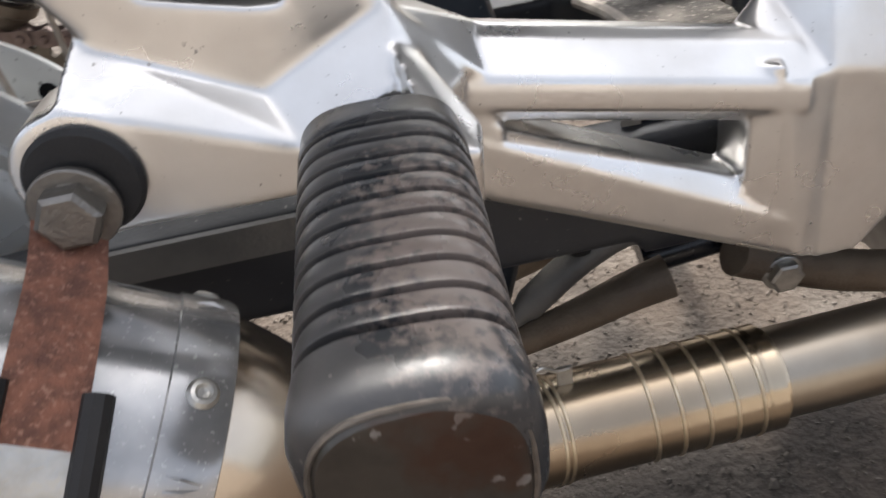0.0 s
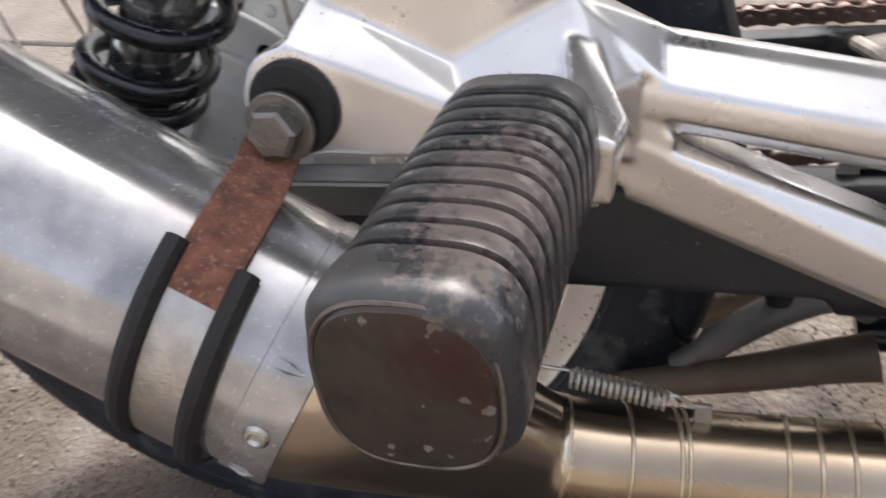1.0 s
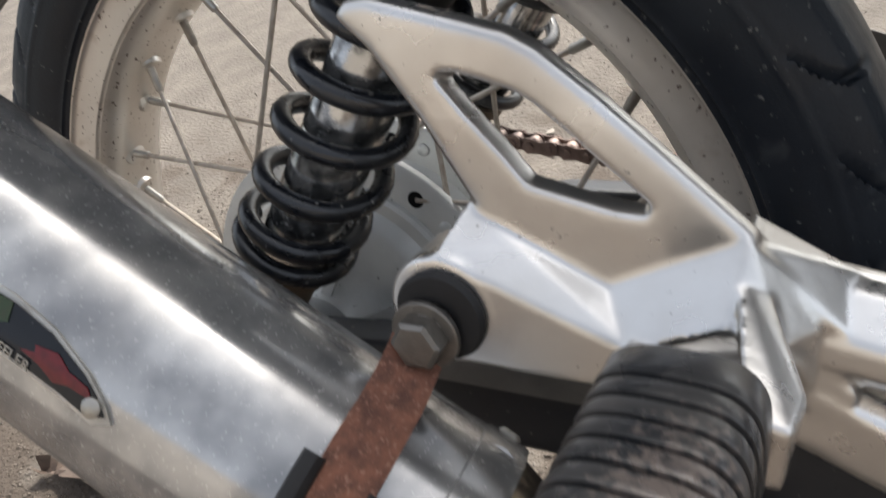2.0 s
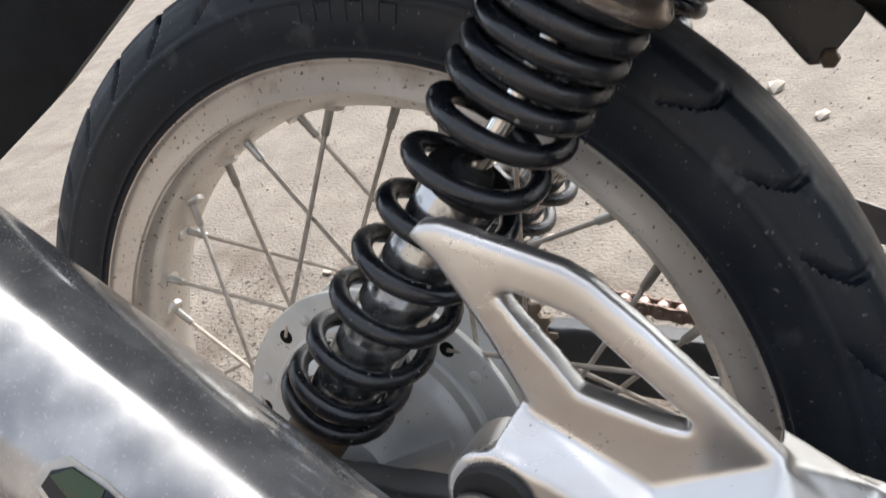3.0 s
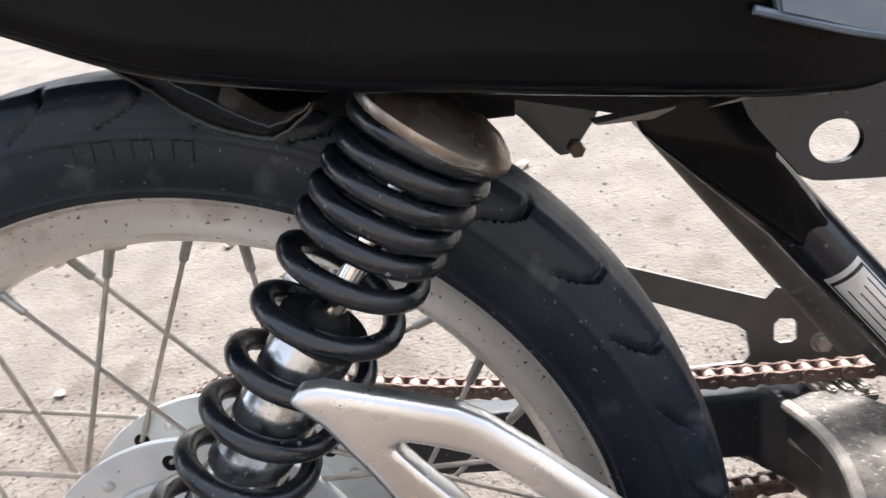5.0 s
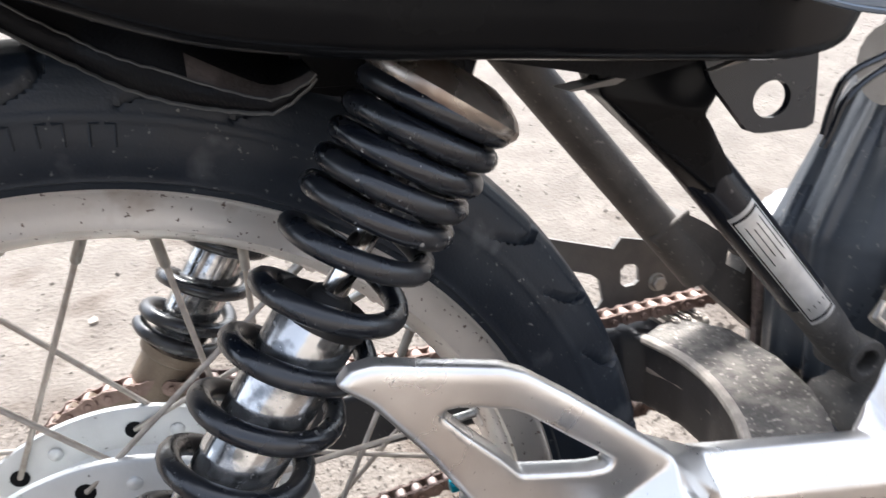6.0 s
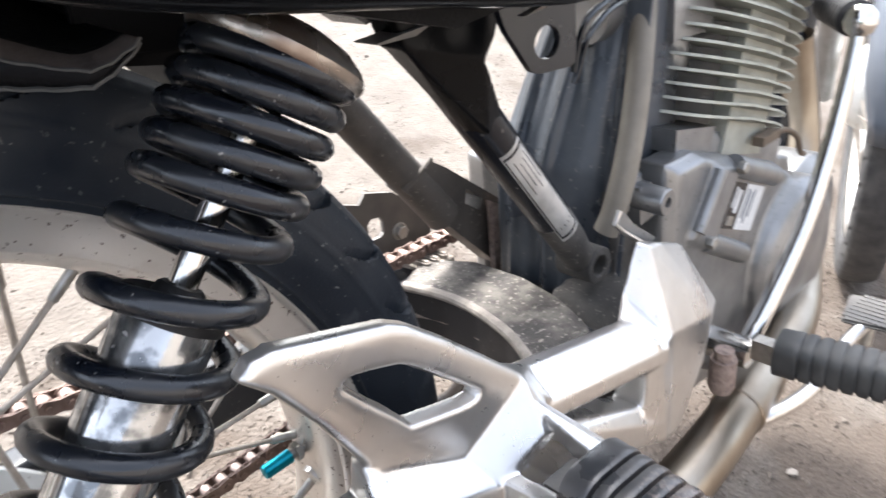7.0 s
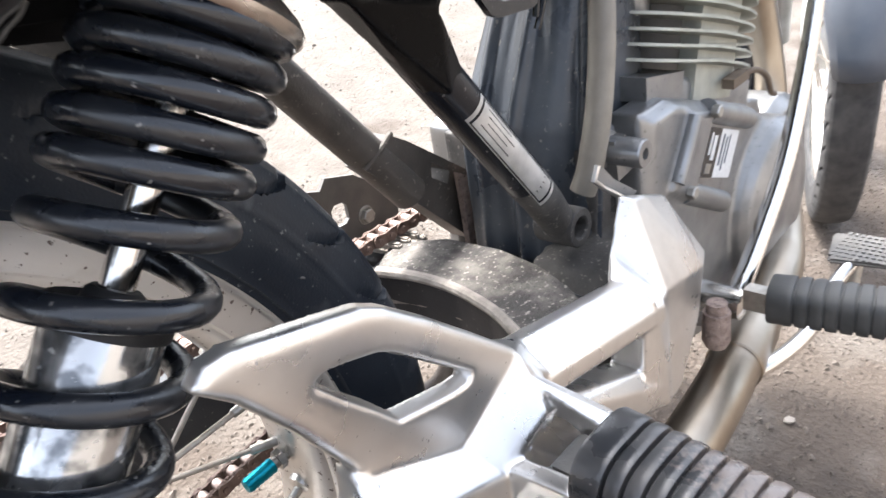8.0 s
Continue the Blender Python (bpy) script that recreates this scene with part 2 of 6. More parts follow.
FENDER = material("fender_paint", (0.08, 0.095, 0.12), 0.35, 0.2, (0.14, 0.15, 0.17), 18, 0.6, 0.05, 300, 0.5)
GRAVEL = material("gravel_stone", (0.205, 0.178, 0.152), 0.85, 0.0, (0.105, 0.090, 0.078), 60, 0.9)
# the same painted shade, laid into the gravel's colour
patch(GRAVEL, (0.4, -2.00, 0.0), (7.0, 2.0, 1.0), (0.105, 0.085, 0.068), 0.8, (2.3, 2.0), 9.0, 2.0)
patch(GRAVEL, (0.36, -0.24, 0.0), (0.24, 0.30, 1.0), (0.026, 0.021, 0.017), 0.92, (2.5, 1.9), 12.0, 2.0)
STONE = material("pale_stone", (0.28, 0.25, 0.215), 0.85, 0.0, (0.25, 0.215, 0.185), 90, 0.8, 0.5, 400)
LEAF = material("dry_leaf_brown", (0.10, 0.068, 0.050), 0.7, 0.0, (0.045, 0.030, 0.022), 60, 0.9, 0.6, 300)

# ---- helpers ----
BIKE = new("motorcycle")
BIKE.empty_display_size = 0.1
BIKE.matrix_world = LEAN
tagged(BIKE, "parked black motorcycle with silver footrest bracket and chrome muffler", "motorcycle")


def part(name, bm, mat, parent=BIKE, label="", smooth=True, angle=35):
    me = bpy.data.meshes.new(name)
    bmesh.ops.recalc_face_normals(bm, faces=bm.faces)
    if smooth:
        for f in bm.faces:
            f.smooth = True
        for e in bm.edges:
            if len(e.link_faces) == 2 and e.calc_face_angle(0) > radians(angle):
                e.smooth = False
    bm.to_mesh(me)
    bm.free()
    for m in mat if isinstance(mat, (list, tuple)) else (mat,):
        me.materials.append(m)
    ob = new(name, me)
    ob.parent = parent
    if label:
        tagged(ob, label)
    return ob


def frames_along(pts, closed=False):
    """Points with two unit vectors across the way, turned as little as possible."""
    pts = [Vector(p) for p in pts]
    n = len(pts)
    out, side = [], None
    for i, p in enumerate(pts):
        if closed:
            d = pts[(i + 1) % n] - pts[i - 1]
        else:
            d = pts[min(i + 1, n - 1)] - pts[max(i - 1, 0)]
        d.normalize()
        if side is None:
            up = Vector((0, 0, 1)) if abs(d.z) < 0.9 else Vector((1, 0, 0))
            side = d.cross(up).normalized()
        else:
            side = (side - d * side.dot(d)).normalized()
        out.append((p, side, d.cross(side), d))
    return out


def sweep(bm, pts, radius, seg=16, closed=False, caps=True, flat=1.0, turn=0.0):
    """A round bar along points; radius is one number or one for each point."""
    rings = []
    fr = frames_along(pts, closed)
    for i, (p, s, u, d) in enumerate(fr):
        r = radius[i] if isinstance(radius, (list, tuple)) else radius
        ring = []
        for k in range(seg):
            a = 2 * math.pi * k / seg + turn
            ring.append(bm.verts.new(p + s * (r * math.cos(a)) + u * (r * flat * math.sin(a))))
        rings.append(ring)
    m = len(rings)
    for i in range(m if closed else m - 1):
        a, b = rings[i], rings[(i + 1) % m]
        for k in range(seg):
            bm.faces.new((a[k], a[(k + 1) % seg], b[(k + 1) % seg], b[k]))
    if caps and not closed:
        bm.faces.new(rings[0][::-1])
        bm.faces.new(rings[-1])
    return bm


def lathe(bm, origin, axis, profile, seg=32, closed=False):
    """Turns a profile of (distance along the axis, radius) round the axis."""
    o, d = Vector(origin), Vector(axis).normalized()
    up = Vector((0, 0, 1)) if abs(d.z) < 0.9 else Vector((1, 0, 0))
    s = d.cross(up).normalized()
    u = d.cross(s)
    rings = []
    for h, r in profile:
        if r < 1e-6:
            rings.append([bm.verts.new(o + d * h)])
        else:
            rings.append([bm.verts.new(o + d * h + s * (r * math.cos(2 * math.pi * k / seg)) + u * (r * math.sin(2 * math.pi * k / seg))) for k in range(seg)])
    pairs = list(zip(rings, rings[1:]))
    if closed:
        pairs.append((rings[-1], rings[0]))
    for a, b in pairs:
        for k in range(seg):
            k2 = (k + 1) % seg
            if len(a) == 1:
                bm.faces.new((a[0], b[k2], b[k]))
            elif len(b) == 1:
                bm.faces.new((a[k], a[k2], b[0]))
            else:
                bm.faces.new((a[k], a[k2], b[k2], b[k]))
    return bm


def spline(pts, n=8, closed=False):
    """A smooth line through the points."""
    p = [Vector(q) for q in pts]
    m = len(p)
    out = []
    for i in range(m if closed else m - 1):
        a, b, c, d = (p[(i - 1) % m] if closed or i else p[0]), p[i], p[(i + 1) % m], (p[(i + 2) % m] if closed or i + 2 < m else p[-1])
        for k in range(n):
            t = k / n
            out.append(0.5 * ((2 * b) + (c - a) * t + (2 * a - 5 * b + 4 * c - d) * t * t + (3 * b - a - 3 * c + d) * t ** 3))
    if not closed:
        out.append(p[-1])
    return out


def box(bm, centre, size, turn=None, bevel=0.0, seg=2):
    m = Matrix.Translation(centre) @ (turn or Matrix.Identity(4)) @ Matrix.Diagonal((*size, 1))
    made = bmesh.ops.create_cube(bm, size=1, matrix=m)
    if bevel:
        edges = {e for v in made["verts"] for e in v.link_edges}
        bmesh.ops.bevel(bm, geom=list(edges), offset=bevel, segments=seg, affect="EDGES", clamp_overlap=True)
    return bm


def slab(bm, outline, y0, y1, tilt=None, bevel=0.0):
    """A plate: an outline of (x, z) from y0 to y1; tilt(x, z) is added to y."""
    t = tilt or (lambda x, z: 0.0)
    a = [bm.verts.new((x, y0 + t(x, z), z)) for x, z in outline]
    b = [bm.verts.new((x, y1 + t(x, z), z)) for x, z in outline]
    n = len(a)
    fs = [bm.faces.new(a), bm.faces.new(b[::-1])]
    for i in range(n):
        fs.append(bm.faces.new((a[i], b[i], b[(i + 1) % n], a[(i + 1) % n])))
    if bevel:
        es = {e for f in fs[:2] for e in f.edges}
        bmesh.ops.bevel(bm, geom=list(es), offset=bevel, segments=2, affect="EDGES", clamp_overlap=True)
    return bm


def ring_plate(bm, outer, inner, y0, y1, tilt=None):
    """A plate with one hole; outer and inner have as many (x, z) points, that face one another."""
    t = tilt or (lambda x, z: 0.0)
    n = len(outer)
    loops = [[bm.verts.new((x, y + t(x, z), z)) for x, z in line] for line, y in ((outer, y0), (outer, y1), (inner, y1), (inner, y0))]
    for i in range(n):
        j = (i + 1) % n
        for k in range(4):
            a, b = loops[k], loops[(k + 1) % 4]
            bm.faces.new((a[i], a[j], b[j], b[i]))
    return bm


def holed_plate(bm, outer, holes, y0, y1):
    """A plate of (x, z) outline from y0 to y1 with holes through it."""
    loops = [outer] + list(holes)
    edges, front = [], []
    for line in loops:
        vs = [bm.verts.new((x, y0, z)) for x, z in line]
        front.append(vs)
        edges += [bm.edges.new((vs[k], vs[(k + 1) % len(vs)])) for k in range(len(vs))]
    made = bmesh.ops.triangle_fill(bm, use_beauty=True, use_dissolve=False, edges=edges)
    fs = [g for g in made["geom"] if isinstance(g, bmesh.types.BMFace)]
    back = {v: bm.verts.new((v.co.x, y1, v.co.z)) for vs in front for v in vs}
    for f in fs:
        bm.faces.new([back[v] for v in f.verts][::-1])
    for vs in front:
        for k in range(len(vs)):
            a, b = vs[k], vs[(k + 1) % len(vs)]
            bm.faces.new((a, b, back[b], back[a]))
    return bm


# ---- ground ----
bm = bmesh.new()
N = 60
grid = {}
for i in range(N + 1):
    for j in range(N + 1):
        u, v = (i / N * 2 - 1), (j / N * 2 - 1)
        x, y = 0.4 + 600 * u * abs(u) ** 3, 600 * v * abs(v) ** 3
        grid[i, j] = bm.verts.new((x, y, 0.0))
for i in range(N):
    for j in range(N):
        bm.faces.new((grid[i, j], grid[i + 1, j], grid[i + 1, j + 1], grid[i, j + 1]))
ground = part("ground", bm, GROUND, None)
tagged(ground, "dry sandy ground with small stones", "ground", kind="structure")


def hull(bm, pts):
    """A solid round the points."""
    vs = [bm.verts.new(p) for p in pts]
    made = bmesh.ops.convex_hull(bm, input=vs)
    junk = [g for g in made["geom_interior"] + made["geom_unused"] if isinstance(g, bmesh.types.BMVert)]
    if junk:
        bmesh.ops.delete(bm, geom=list(set(junk)), context="VERTS")
    return bm


def resample(poly, n):
    """n points at even steps round a closed outline of (x, z)."""
    p = [Vector((*q, 0)) for q in poly]
    seg = [(p[(k + 1) % len(p)] - p[k]).length for k in range(len(p))]
    total, out = sum(seg), []
    for k in range(n):
        d, j = total * k / n, 0
        while d > seg[j]:
            d -= seg[j]
            j += 1
        q = p[j].lerp(p[(j + 1) % len(p)], d / seg[j])
        out.append((q.x, q.y))
    return out


def soften(ob, voxel, rounds):
    """Melts the pieces of a casting into one skin with rounded edges."""
    r = ob.modifiers.new("skin", "REMESH")
    r.mode, r.voxel_size, r.use_smooth_shade = "VOXEL", voxel, True
    m = ob.modifiers.new("round", "SMOOTH")
    m.factor, m.iterations = 0.5, rounds
    return ob


def helix(lo, hi, radius, places, steps=28, first=math.pi):
    """Points of a coil round the line from lo to hi; places: the share of the way at each full turn."""
    way = hi - lo
    d = way.normalized()
    ex = Vector((d.z, 0, -d.x)).normalized()
    ey = d.cross(ex) * -1 if d.cross(ex).y < 0 else d.cross(ex)
    out = []
    for k in range((len(places) - 1) * steps + 1):
        j, u = divmod(k, steps)
        u /= steps
        h = places[j] if j + 1 >= len(places) else places[j] * (1 - u) + places[j + 1] * u
        a = first + 2 * math.pi * k / steps
        out.append(lo + way * h + ex * (radius * math.cos(a)) + ey * (radius * math.sin(a)))
    return out


def bolt(name, place, axis, r, h, mat, parent, washer=0.0, label=""):
    """A hexagon head, with a washer under it, that points along the axis."""
    bm = bmesh.new()
    lathe(bm, place, axis, [(0, 0), (0, r * 1.12), (h * 0.15, r * 1.15), (h * 0.85, r * 1.15), (h, r * 0.95), (h, 0)], 6)
    if washer:
        lathe(bm, Vector(place) - Vector(axis).normalized() * 0.002, axis, [(0, 0), (0, washer), (0.0018, washer), (0.0022, washer * 0.95), (0.0022, 0)], 28)
    return part(name, bm, mat, parent, label, angle=20)


def plate_writing(parent, origin, u, v, rows, height, colour_mat, label=""):
    """Rows of plain bars on a flat sticker; rows: (start, end, offset)."""
    bm = bmesh.new()
    o, u, v = Vector(origin), Vector(u).normalized(), Vector(v).normalized()
    for a, b, c in rows:
        q = [o + u * a + v * c, o + u * b + v * c, o + u * b + v * (c + height), o + u * a + v * (c + height)]
        bm.faces.new([bm.verts.new(p) for p in q])
    return part("writing", bm, colour_mat, parent, label)


# ---- rear wheel ----
AXLE = Vector((0, 0, 0.31))
ACROSS = Vector((0, 1, 0))


def rim_mesh(centre, k=1.0):
    bm = bmesh.new()
    prof = [(-0.034, 0.2427), (-0.0345, 0.2420), (-0.0340, 0.2408), (-0.0322, 0.2398), (-0.0312, 0.2380), (-0.0306, 0.2270), (-0.0300, 0.2225), (-0.0285, 0.2212), (-0.0272, 0.2210), (-0.0262, 0.2200), (-0.0240, 0.2178), (-0.016, 0.2140), (-0.010, 0.2125), (0.010, 0.2125), (0.016, 0.2140), (0.0240, 0.2178), (0.0262, 0.2200), (0.0272, 0.2210), (0.0285, 0.2212), (0.0300, 0.2225), (0.0306, 0.2270), (0.0312, 0.2380), (0.0322, 0.2398), (0.0340, 0.2408), (0.0345, 0.2420), (0.034, 0.2427), (0.031, 0.243), (0.027, 0.238), (0.026, 0.224), (0.02, 0.219), (-0.02, 0.219), (-0.026, 0.224), (-0.027, 0.238), (-0.031, 0.243)]
    return lathe(bm, centre, ACROSS, [(y * k, r) for y, r in prof], 128, True)


rear_wheel = part("rear_wheel", rim_mesh(AXLE), RIM, BIKE, "spoked rear wheel with a scratched silver rim")

SIDE = [(0.0, 0.303), (0.012, 0.3025), (0.022, 0.301), (0.032, 0.2985), (0.040, 0.294), (0.0465, 0.2875), (0.0505, 0.280), (0.0525, 0.272), (0.0520, 0.264), (0.0490, 0.2565), (0.0440, 0.250), (0.0390, 0.246), (0.0365, 0.2445), (0.0350, 0.242), (0.030, 0.238)]


SIDE = [(y if y < 0.0345 else 0.0345 + (y - 0.0345) * 0.38, r) for y, r in SIDE]  # a narrow section


def tyre_mesh(centre, seg, reach=0.0, knobs=38, slim=1.0):
    """A tyre: its half section from the crown to the bead, with curved grooves over the shoulders."""
    fine = []
    for (y0, r0), (y1, r1) in zip(SIDE, SIDE[1:]):
        n = 4 if r0 > 0.27 else 2
        fine += [(y0 + (y1 - y0) * k / n, r0 + (r1 - r0) * k / n) for k in range(n)]
    fine.append(SIDE[-1])
    line = [(-y, r, -1) for y, r in fine[::-1]] + [(y, r, 1) for y, r in fine[1:]]
    bm = bmesh.new()
    rings = []
    for k in range(seg):
        th = 2 * math.pi * k / seg
        ring = []
        for y, r, side in line:
            r2 = r + reach
            w = (abs(y), r)
            if r > 0.277:
                s = (0.303 - r) / 0.026 if abs(y) > 0.02 else abs(y) / 0.02 * 0.08
                ph = (th * knobs / (2 * math.pi) + (0.5 if side > 0 else 0.0) + 0.55 * math.sin(2.2 * (1 - s))) % 1.0
                wide = 0.052
                if 0.10 < s < 0.95 and abs(ph - 0.5) < wide:
                    cut = min(1.0, (wide - abs(ph - 0.5)) / 0.025) * min(1.0, (0.95 - s) / 0.15) * min(1.0, (s - 0.10) / 0.15)
                    r2 -= 0.0040 * cut
                    y -= side * 0.002 * cut
            elif 0.2745 > r > 0.2725:
                y += side * 0.0008
            elif 0.2465 > r > 0.2455:
                y += side * 0.001
            ring.append(bm.verts.new((centre[0] + r2 * math.cos(th), centre[1] + y * slim, centre[2] + r2 * math.sin(th))))
        rings.append(ring)
    for k in range(seg):
        a, b = rings[k], rings[(k + 1) % seg]
        for q in range(len(line) - 1):
            bm.faces.new((a[q], a[q + 1], b[q + 1], b[q]))
    return bm


part("tyre", tyre_mesh(AXLE, 1140), TYRE, rear_wheel, "black tyre with curved shoulder grooves", angle=50)

# raised size marks on the tyre's wall, kept as plain bars
for k in range(7):
    bm = bmesh.new()
    a = radians(92 - 2.1 * k)
    m = Matrix.Translation(AXLE + Vector((0.2665 * math.cos(a), -0.0411, 0.2665 * math.sin(a)))) @ pose(0, 0, 0, 0, -math.degrees(a) + 90, 0)
    t0, up0, way0 = m.translation, m.to_3x3() @ Vector((0, 0, 0.0048)), 0.0040 if k % 2 else -0.0040
    foot = t0 - up0
    sweep(bm, [foot, t0 + up0, t0 + up0 + m.to_3x3() @ Vector((way0, 0, 0))], 0.0008, 6)
    part("raised_mark", bm, TYRE, rear_wheel)

# hub with two flanges, brake plate
FLANGE_NEAR, FLANGE_FAR, HOLES = -0.030, 0.020, 0.0925
bm = bmesh.new()
prof = [(-0.034, 0.070), (-0.034, 0.1035), (-0.033, 0.1052), (-0.031, 0.1058), (-0.0285, 0.1052), (-0.0275, 0.1030), (-0.0270, 0.084), (-0.022, 0.077), (0.010, 0.075), (0.0165, 0.082), (0.0172, 0.1030), (0.0182, 0.1052), (0.0205, 0.1058), (0.0225, 0.1052), (0.0235, 0.1030), (0.0240, 0.070), (0.040, 0.055), (0.085, 0.052), (0.085, 0.0)]
lathe(bm, AXLE, ACROSS, prof, 96)
part("hub", bm, HUB, rear_wheel, "dull silver drum hub with two flanges")
bm = bmesh.new()
lathe(bm, AXLE, ACROSS, [(-0.033, 0.0835), (-0.037, 0.0830), (-0.0385, 0.081), (-0.0385, 0.074), (-0.0405, 0.072), (-0.0445, 0.070), (-0.047, 0.066), (-0.052, 0.045), (-0.060, 0.032), (-0.070, 0.026), (-0.074, 0.015), (-0.074, 0)], 72)
ribs = []
for k, a in enumerate((20, 75, 130, 185, 240, 300)):
    d = Vector((math.cos(radians(a)), 0, math.sin(radians(a))))
    b2 = bmesh.new()
    ribs.append(hull(b2, [AXLE + d * r + Vector((0, y, 0)) + Vector((-d.z, 0, d.x)) * t for r, y in ((0.028, -0.068), (0.064, -0.0505)) for t in (-0.0035, 0.0035)] + [AXLE + d * r + Vector((0, -0.042, 0)) for r in (0.028, 0.064)]))
part("brake_plate", bm, HUB, rear_wheel, "ribbed silver brake plate")
for b2 in ribs:
    part("rib", b2, HUB, rear_wheel)
bm = bmesh.new()
sweep(bm, [AXLE + Vector((0, -0.13, 0)), AXLE + Vector((0, 0.13, 0))], 0.0075, 16)
part("axle", bm, PLATED, rear_wheel)
bolt("axle_nut", AXLE + Vector((0, -0.122, 0)), (0, -1, 0), 0.0125, 0.011, PLATED, rear_wheel, 0.018)

# spokes, each with its nipple; those of one flange cross those of the same flange in pairs
for i in range(36):
    near = i % 2 == 1
    ra = radians(5 + 10 * i + (1.6 if near else 0.2))
    way = 1 if (i // 2) % 2 == 0 else -1
    ha = ra + way * radians(37)
    hy = FLANGE_NEAR if near else FLANGE_FAR
    outer = -0.0042 if way > 0 else 0.0042
    hubp = AXLE + Vector((HOLES * math.cos(ha), hy + outer, HOLES * math.sin(ha)))
    rimp = AXLE + Vector((0.2128 * math.cos(ra), -0.004 if near else 0.004, 0.2128 * math.sin(ra)))
    d = (hubp - rimp).normalized()
    bm = bmesh.new()
    sweep(bm, [rimp + d * 0.004, hubp - d * 0.006, hubp - d * 0.001, hubp - Vector((0, outer * 1.3, 0))], 0.0016, 8)
    spoke = part("spoke", bm, SPOKE, rear_wheel)
    bm = bmesh.new()
    face = AXLE + Vector((HOLES * math.cos(ha), hy - 0.0036, HOLES * math.sin(ha)))
    if way > 0:
        lathe(bm, face, (0, -1, 0), [(0, 0.0050), (0.0005, 0.0050), (0.0007, 0.0034), (0.0007, 0)], 14)
        part("spoke_hole", bm, MATBLACK, rear_wheel)
    else:
        lathe(bm, face, (0, -1, 0), [(0, 0.0040), (0.0012, 0.0038), (0.0024, 0.0022), (0.0026, 0)], 14)
        part("spoke_head", bm, HUB, rear_wheel)
    bm = bmesh.new()
    lathe(bm, rimp, d, [(-0.004, 0.0036), (0.0, 0.0036), (0.001, 0.0029), (0.017, 0.0027), (0.018, 0.002), (0.018, 0)], 10)
    nip = part("nipple", bm, PLATED, rear_wheel)
    bm = bmesh.new()
    lathe(bm, rimp, d, [(-0.003, 0.009), (0.0004, 0.0085), (0.0018, 0.0055), (0.0018, 0)], 14)
    part("rim_dimple", bm, RIM, rear_wheel)

# valve with a teal cap
bm = bmesh.new()
va = radians(3)
vd = Vector((-math.cos(va), 0, -math.sin(va)))
v0 = AXLE - vd * 0.2125
sweep(bm, [v0, v0 + vd * 0.012], 0.0035, 14)
lathe(bm, v0 + vd * 0.003, vd, [(0, 0.0062), (0.004, 0.0062), (0.004, 0)], 6)
part("valve_stem", bm, PLATED, rear_wheel)
bm = bmesh.new()
prof = [(0.010, 0.0), (0.010, 0.0046)]
for k in range(6):
    prof += [(0.0115 + k * 0.003, 0.0048), (0.0130 + k * 0.003, 0.0044)]
prof += [(0.029, 0.0040), (0.030, 0.0)]
lathe(bm, v0, vd, prof, 18)
part("valve_cap", bm, TEAL, rear_wheel, "teal aluminium valve cap")

# chain wheel on the far side
bm = bmesh.new()
teeth = 42
ring_o, ring_i = [], []
for k in range(teeth * 4):
    a = 2 * math.pi * k / (teeth * 4)
    r = 0.0805 + (0.0045 if k % 4 in (1, 2) else -0.002)
    ring_o.append((AXLE.x + r * math.cos(a), AXLE.z + r * math.sin(a)))
    ring_i.append((AXLE.x + 0.062 * math.cos(a), AXLE.z + 0.062 * math.sin(a)))
ring_plate(bm, ring_o, ring_i, 0.087, 0.093)
part("chain_wheel", bm, BROWNED, rear_wheel, "oily dark chain wheel", smooth=False)

# ---- drive chain ----
LINK = 0.0127
loop = []
for k in range(60):
    a = radians(80 + 200 * k / 59)
    loop.append(Vector((0.0805 * math.cos(a), 0.09, 0.31 + 0.0805 * math.sin(a))))
front_c = Vector((0.50, 0.09, 0.324))
for k in range(20):
    a = radians(-85 + 165 * k / 19)
    loop.append(front_c + Vector((0.034 * math.cos(a), 0, 0.034 * math.sin(a))))
# the upper run sags a little
loop += [Vector((x, 0.09, z)) for x, z in ((0.42, 0.3590), (0.35, 0.3595), (0.25, 0.3610), (0.18, 0.3645), (0.12, 0.3710), (0.07, 0.3785))]
lens, tot = [], 0
for k in range(len(loop)):
    lens.append(tot)
    tot += (loop[(k + 1) % len(loop)] - loop[k]).length


def on_loop(s):
    s %= tot
    for k in range(len(loop)):
        l1 = lens[k + 1] if k + 1 < len(loop) else tot
        if s <= l1:
            return loop[k].lerp(loop[(k + 1) % len(loop)], (s - lens[k]) / max(1e-9, l1 - lens[k]))
    return loop[0]


chain = None
n_links = int(tot / LINK)
shapes = {}
for wide in (0, 1):
    bm = bmesh.new()
    off = 0.0068 if wide else 0.0050
    pts = []
    for k in range(20):
        a = 2 * math.pi * k / 20
        x = math.cos(a) * 0.0056 + (LINK / 2 if math.cos(a) > 0.25 else -LINK / 2 if math.cos(a) < -0.25 else 0)
        z = math.sin(a) * (0.0056 if abs(math.cos(a)) > 0.25 else 0.0040)
        pts.append((x, z))
    for sgn in (-1, 1):
        slab(bm, pts, sgn * off - 0.0008, sgn * off + 0.0008)
        if wide:
            for e in (-1, 1):
                lathe(bm, (e * LINK / 2, sgn * off, 0), (0, sgn, 0), [(0, 0.0024), (0.0021, 0.0024), (0.0026, 0.0018), (0.0026, 0)], 10)
    if not wide:
        for e in (-1, 1):
            old = set(bm.faces)
            sweep(bm, [(e * LINK / 2, -0.0044, 0), (e * LINK / 2, 0.0044, 0)], 0.0047, 14)
            for f in bm.faces:
                if f not in old:
                    f.material_index = 1
    shapes[wide] = bm
body = bmesh.new()
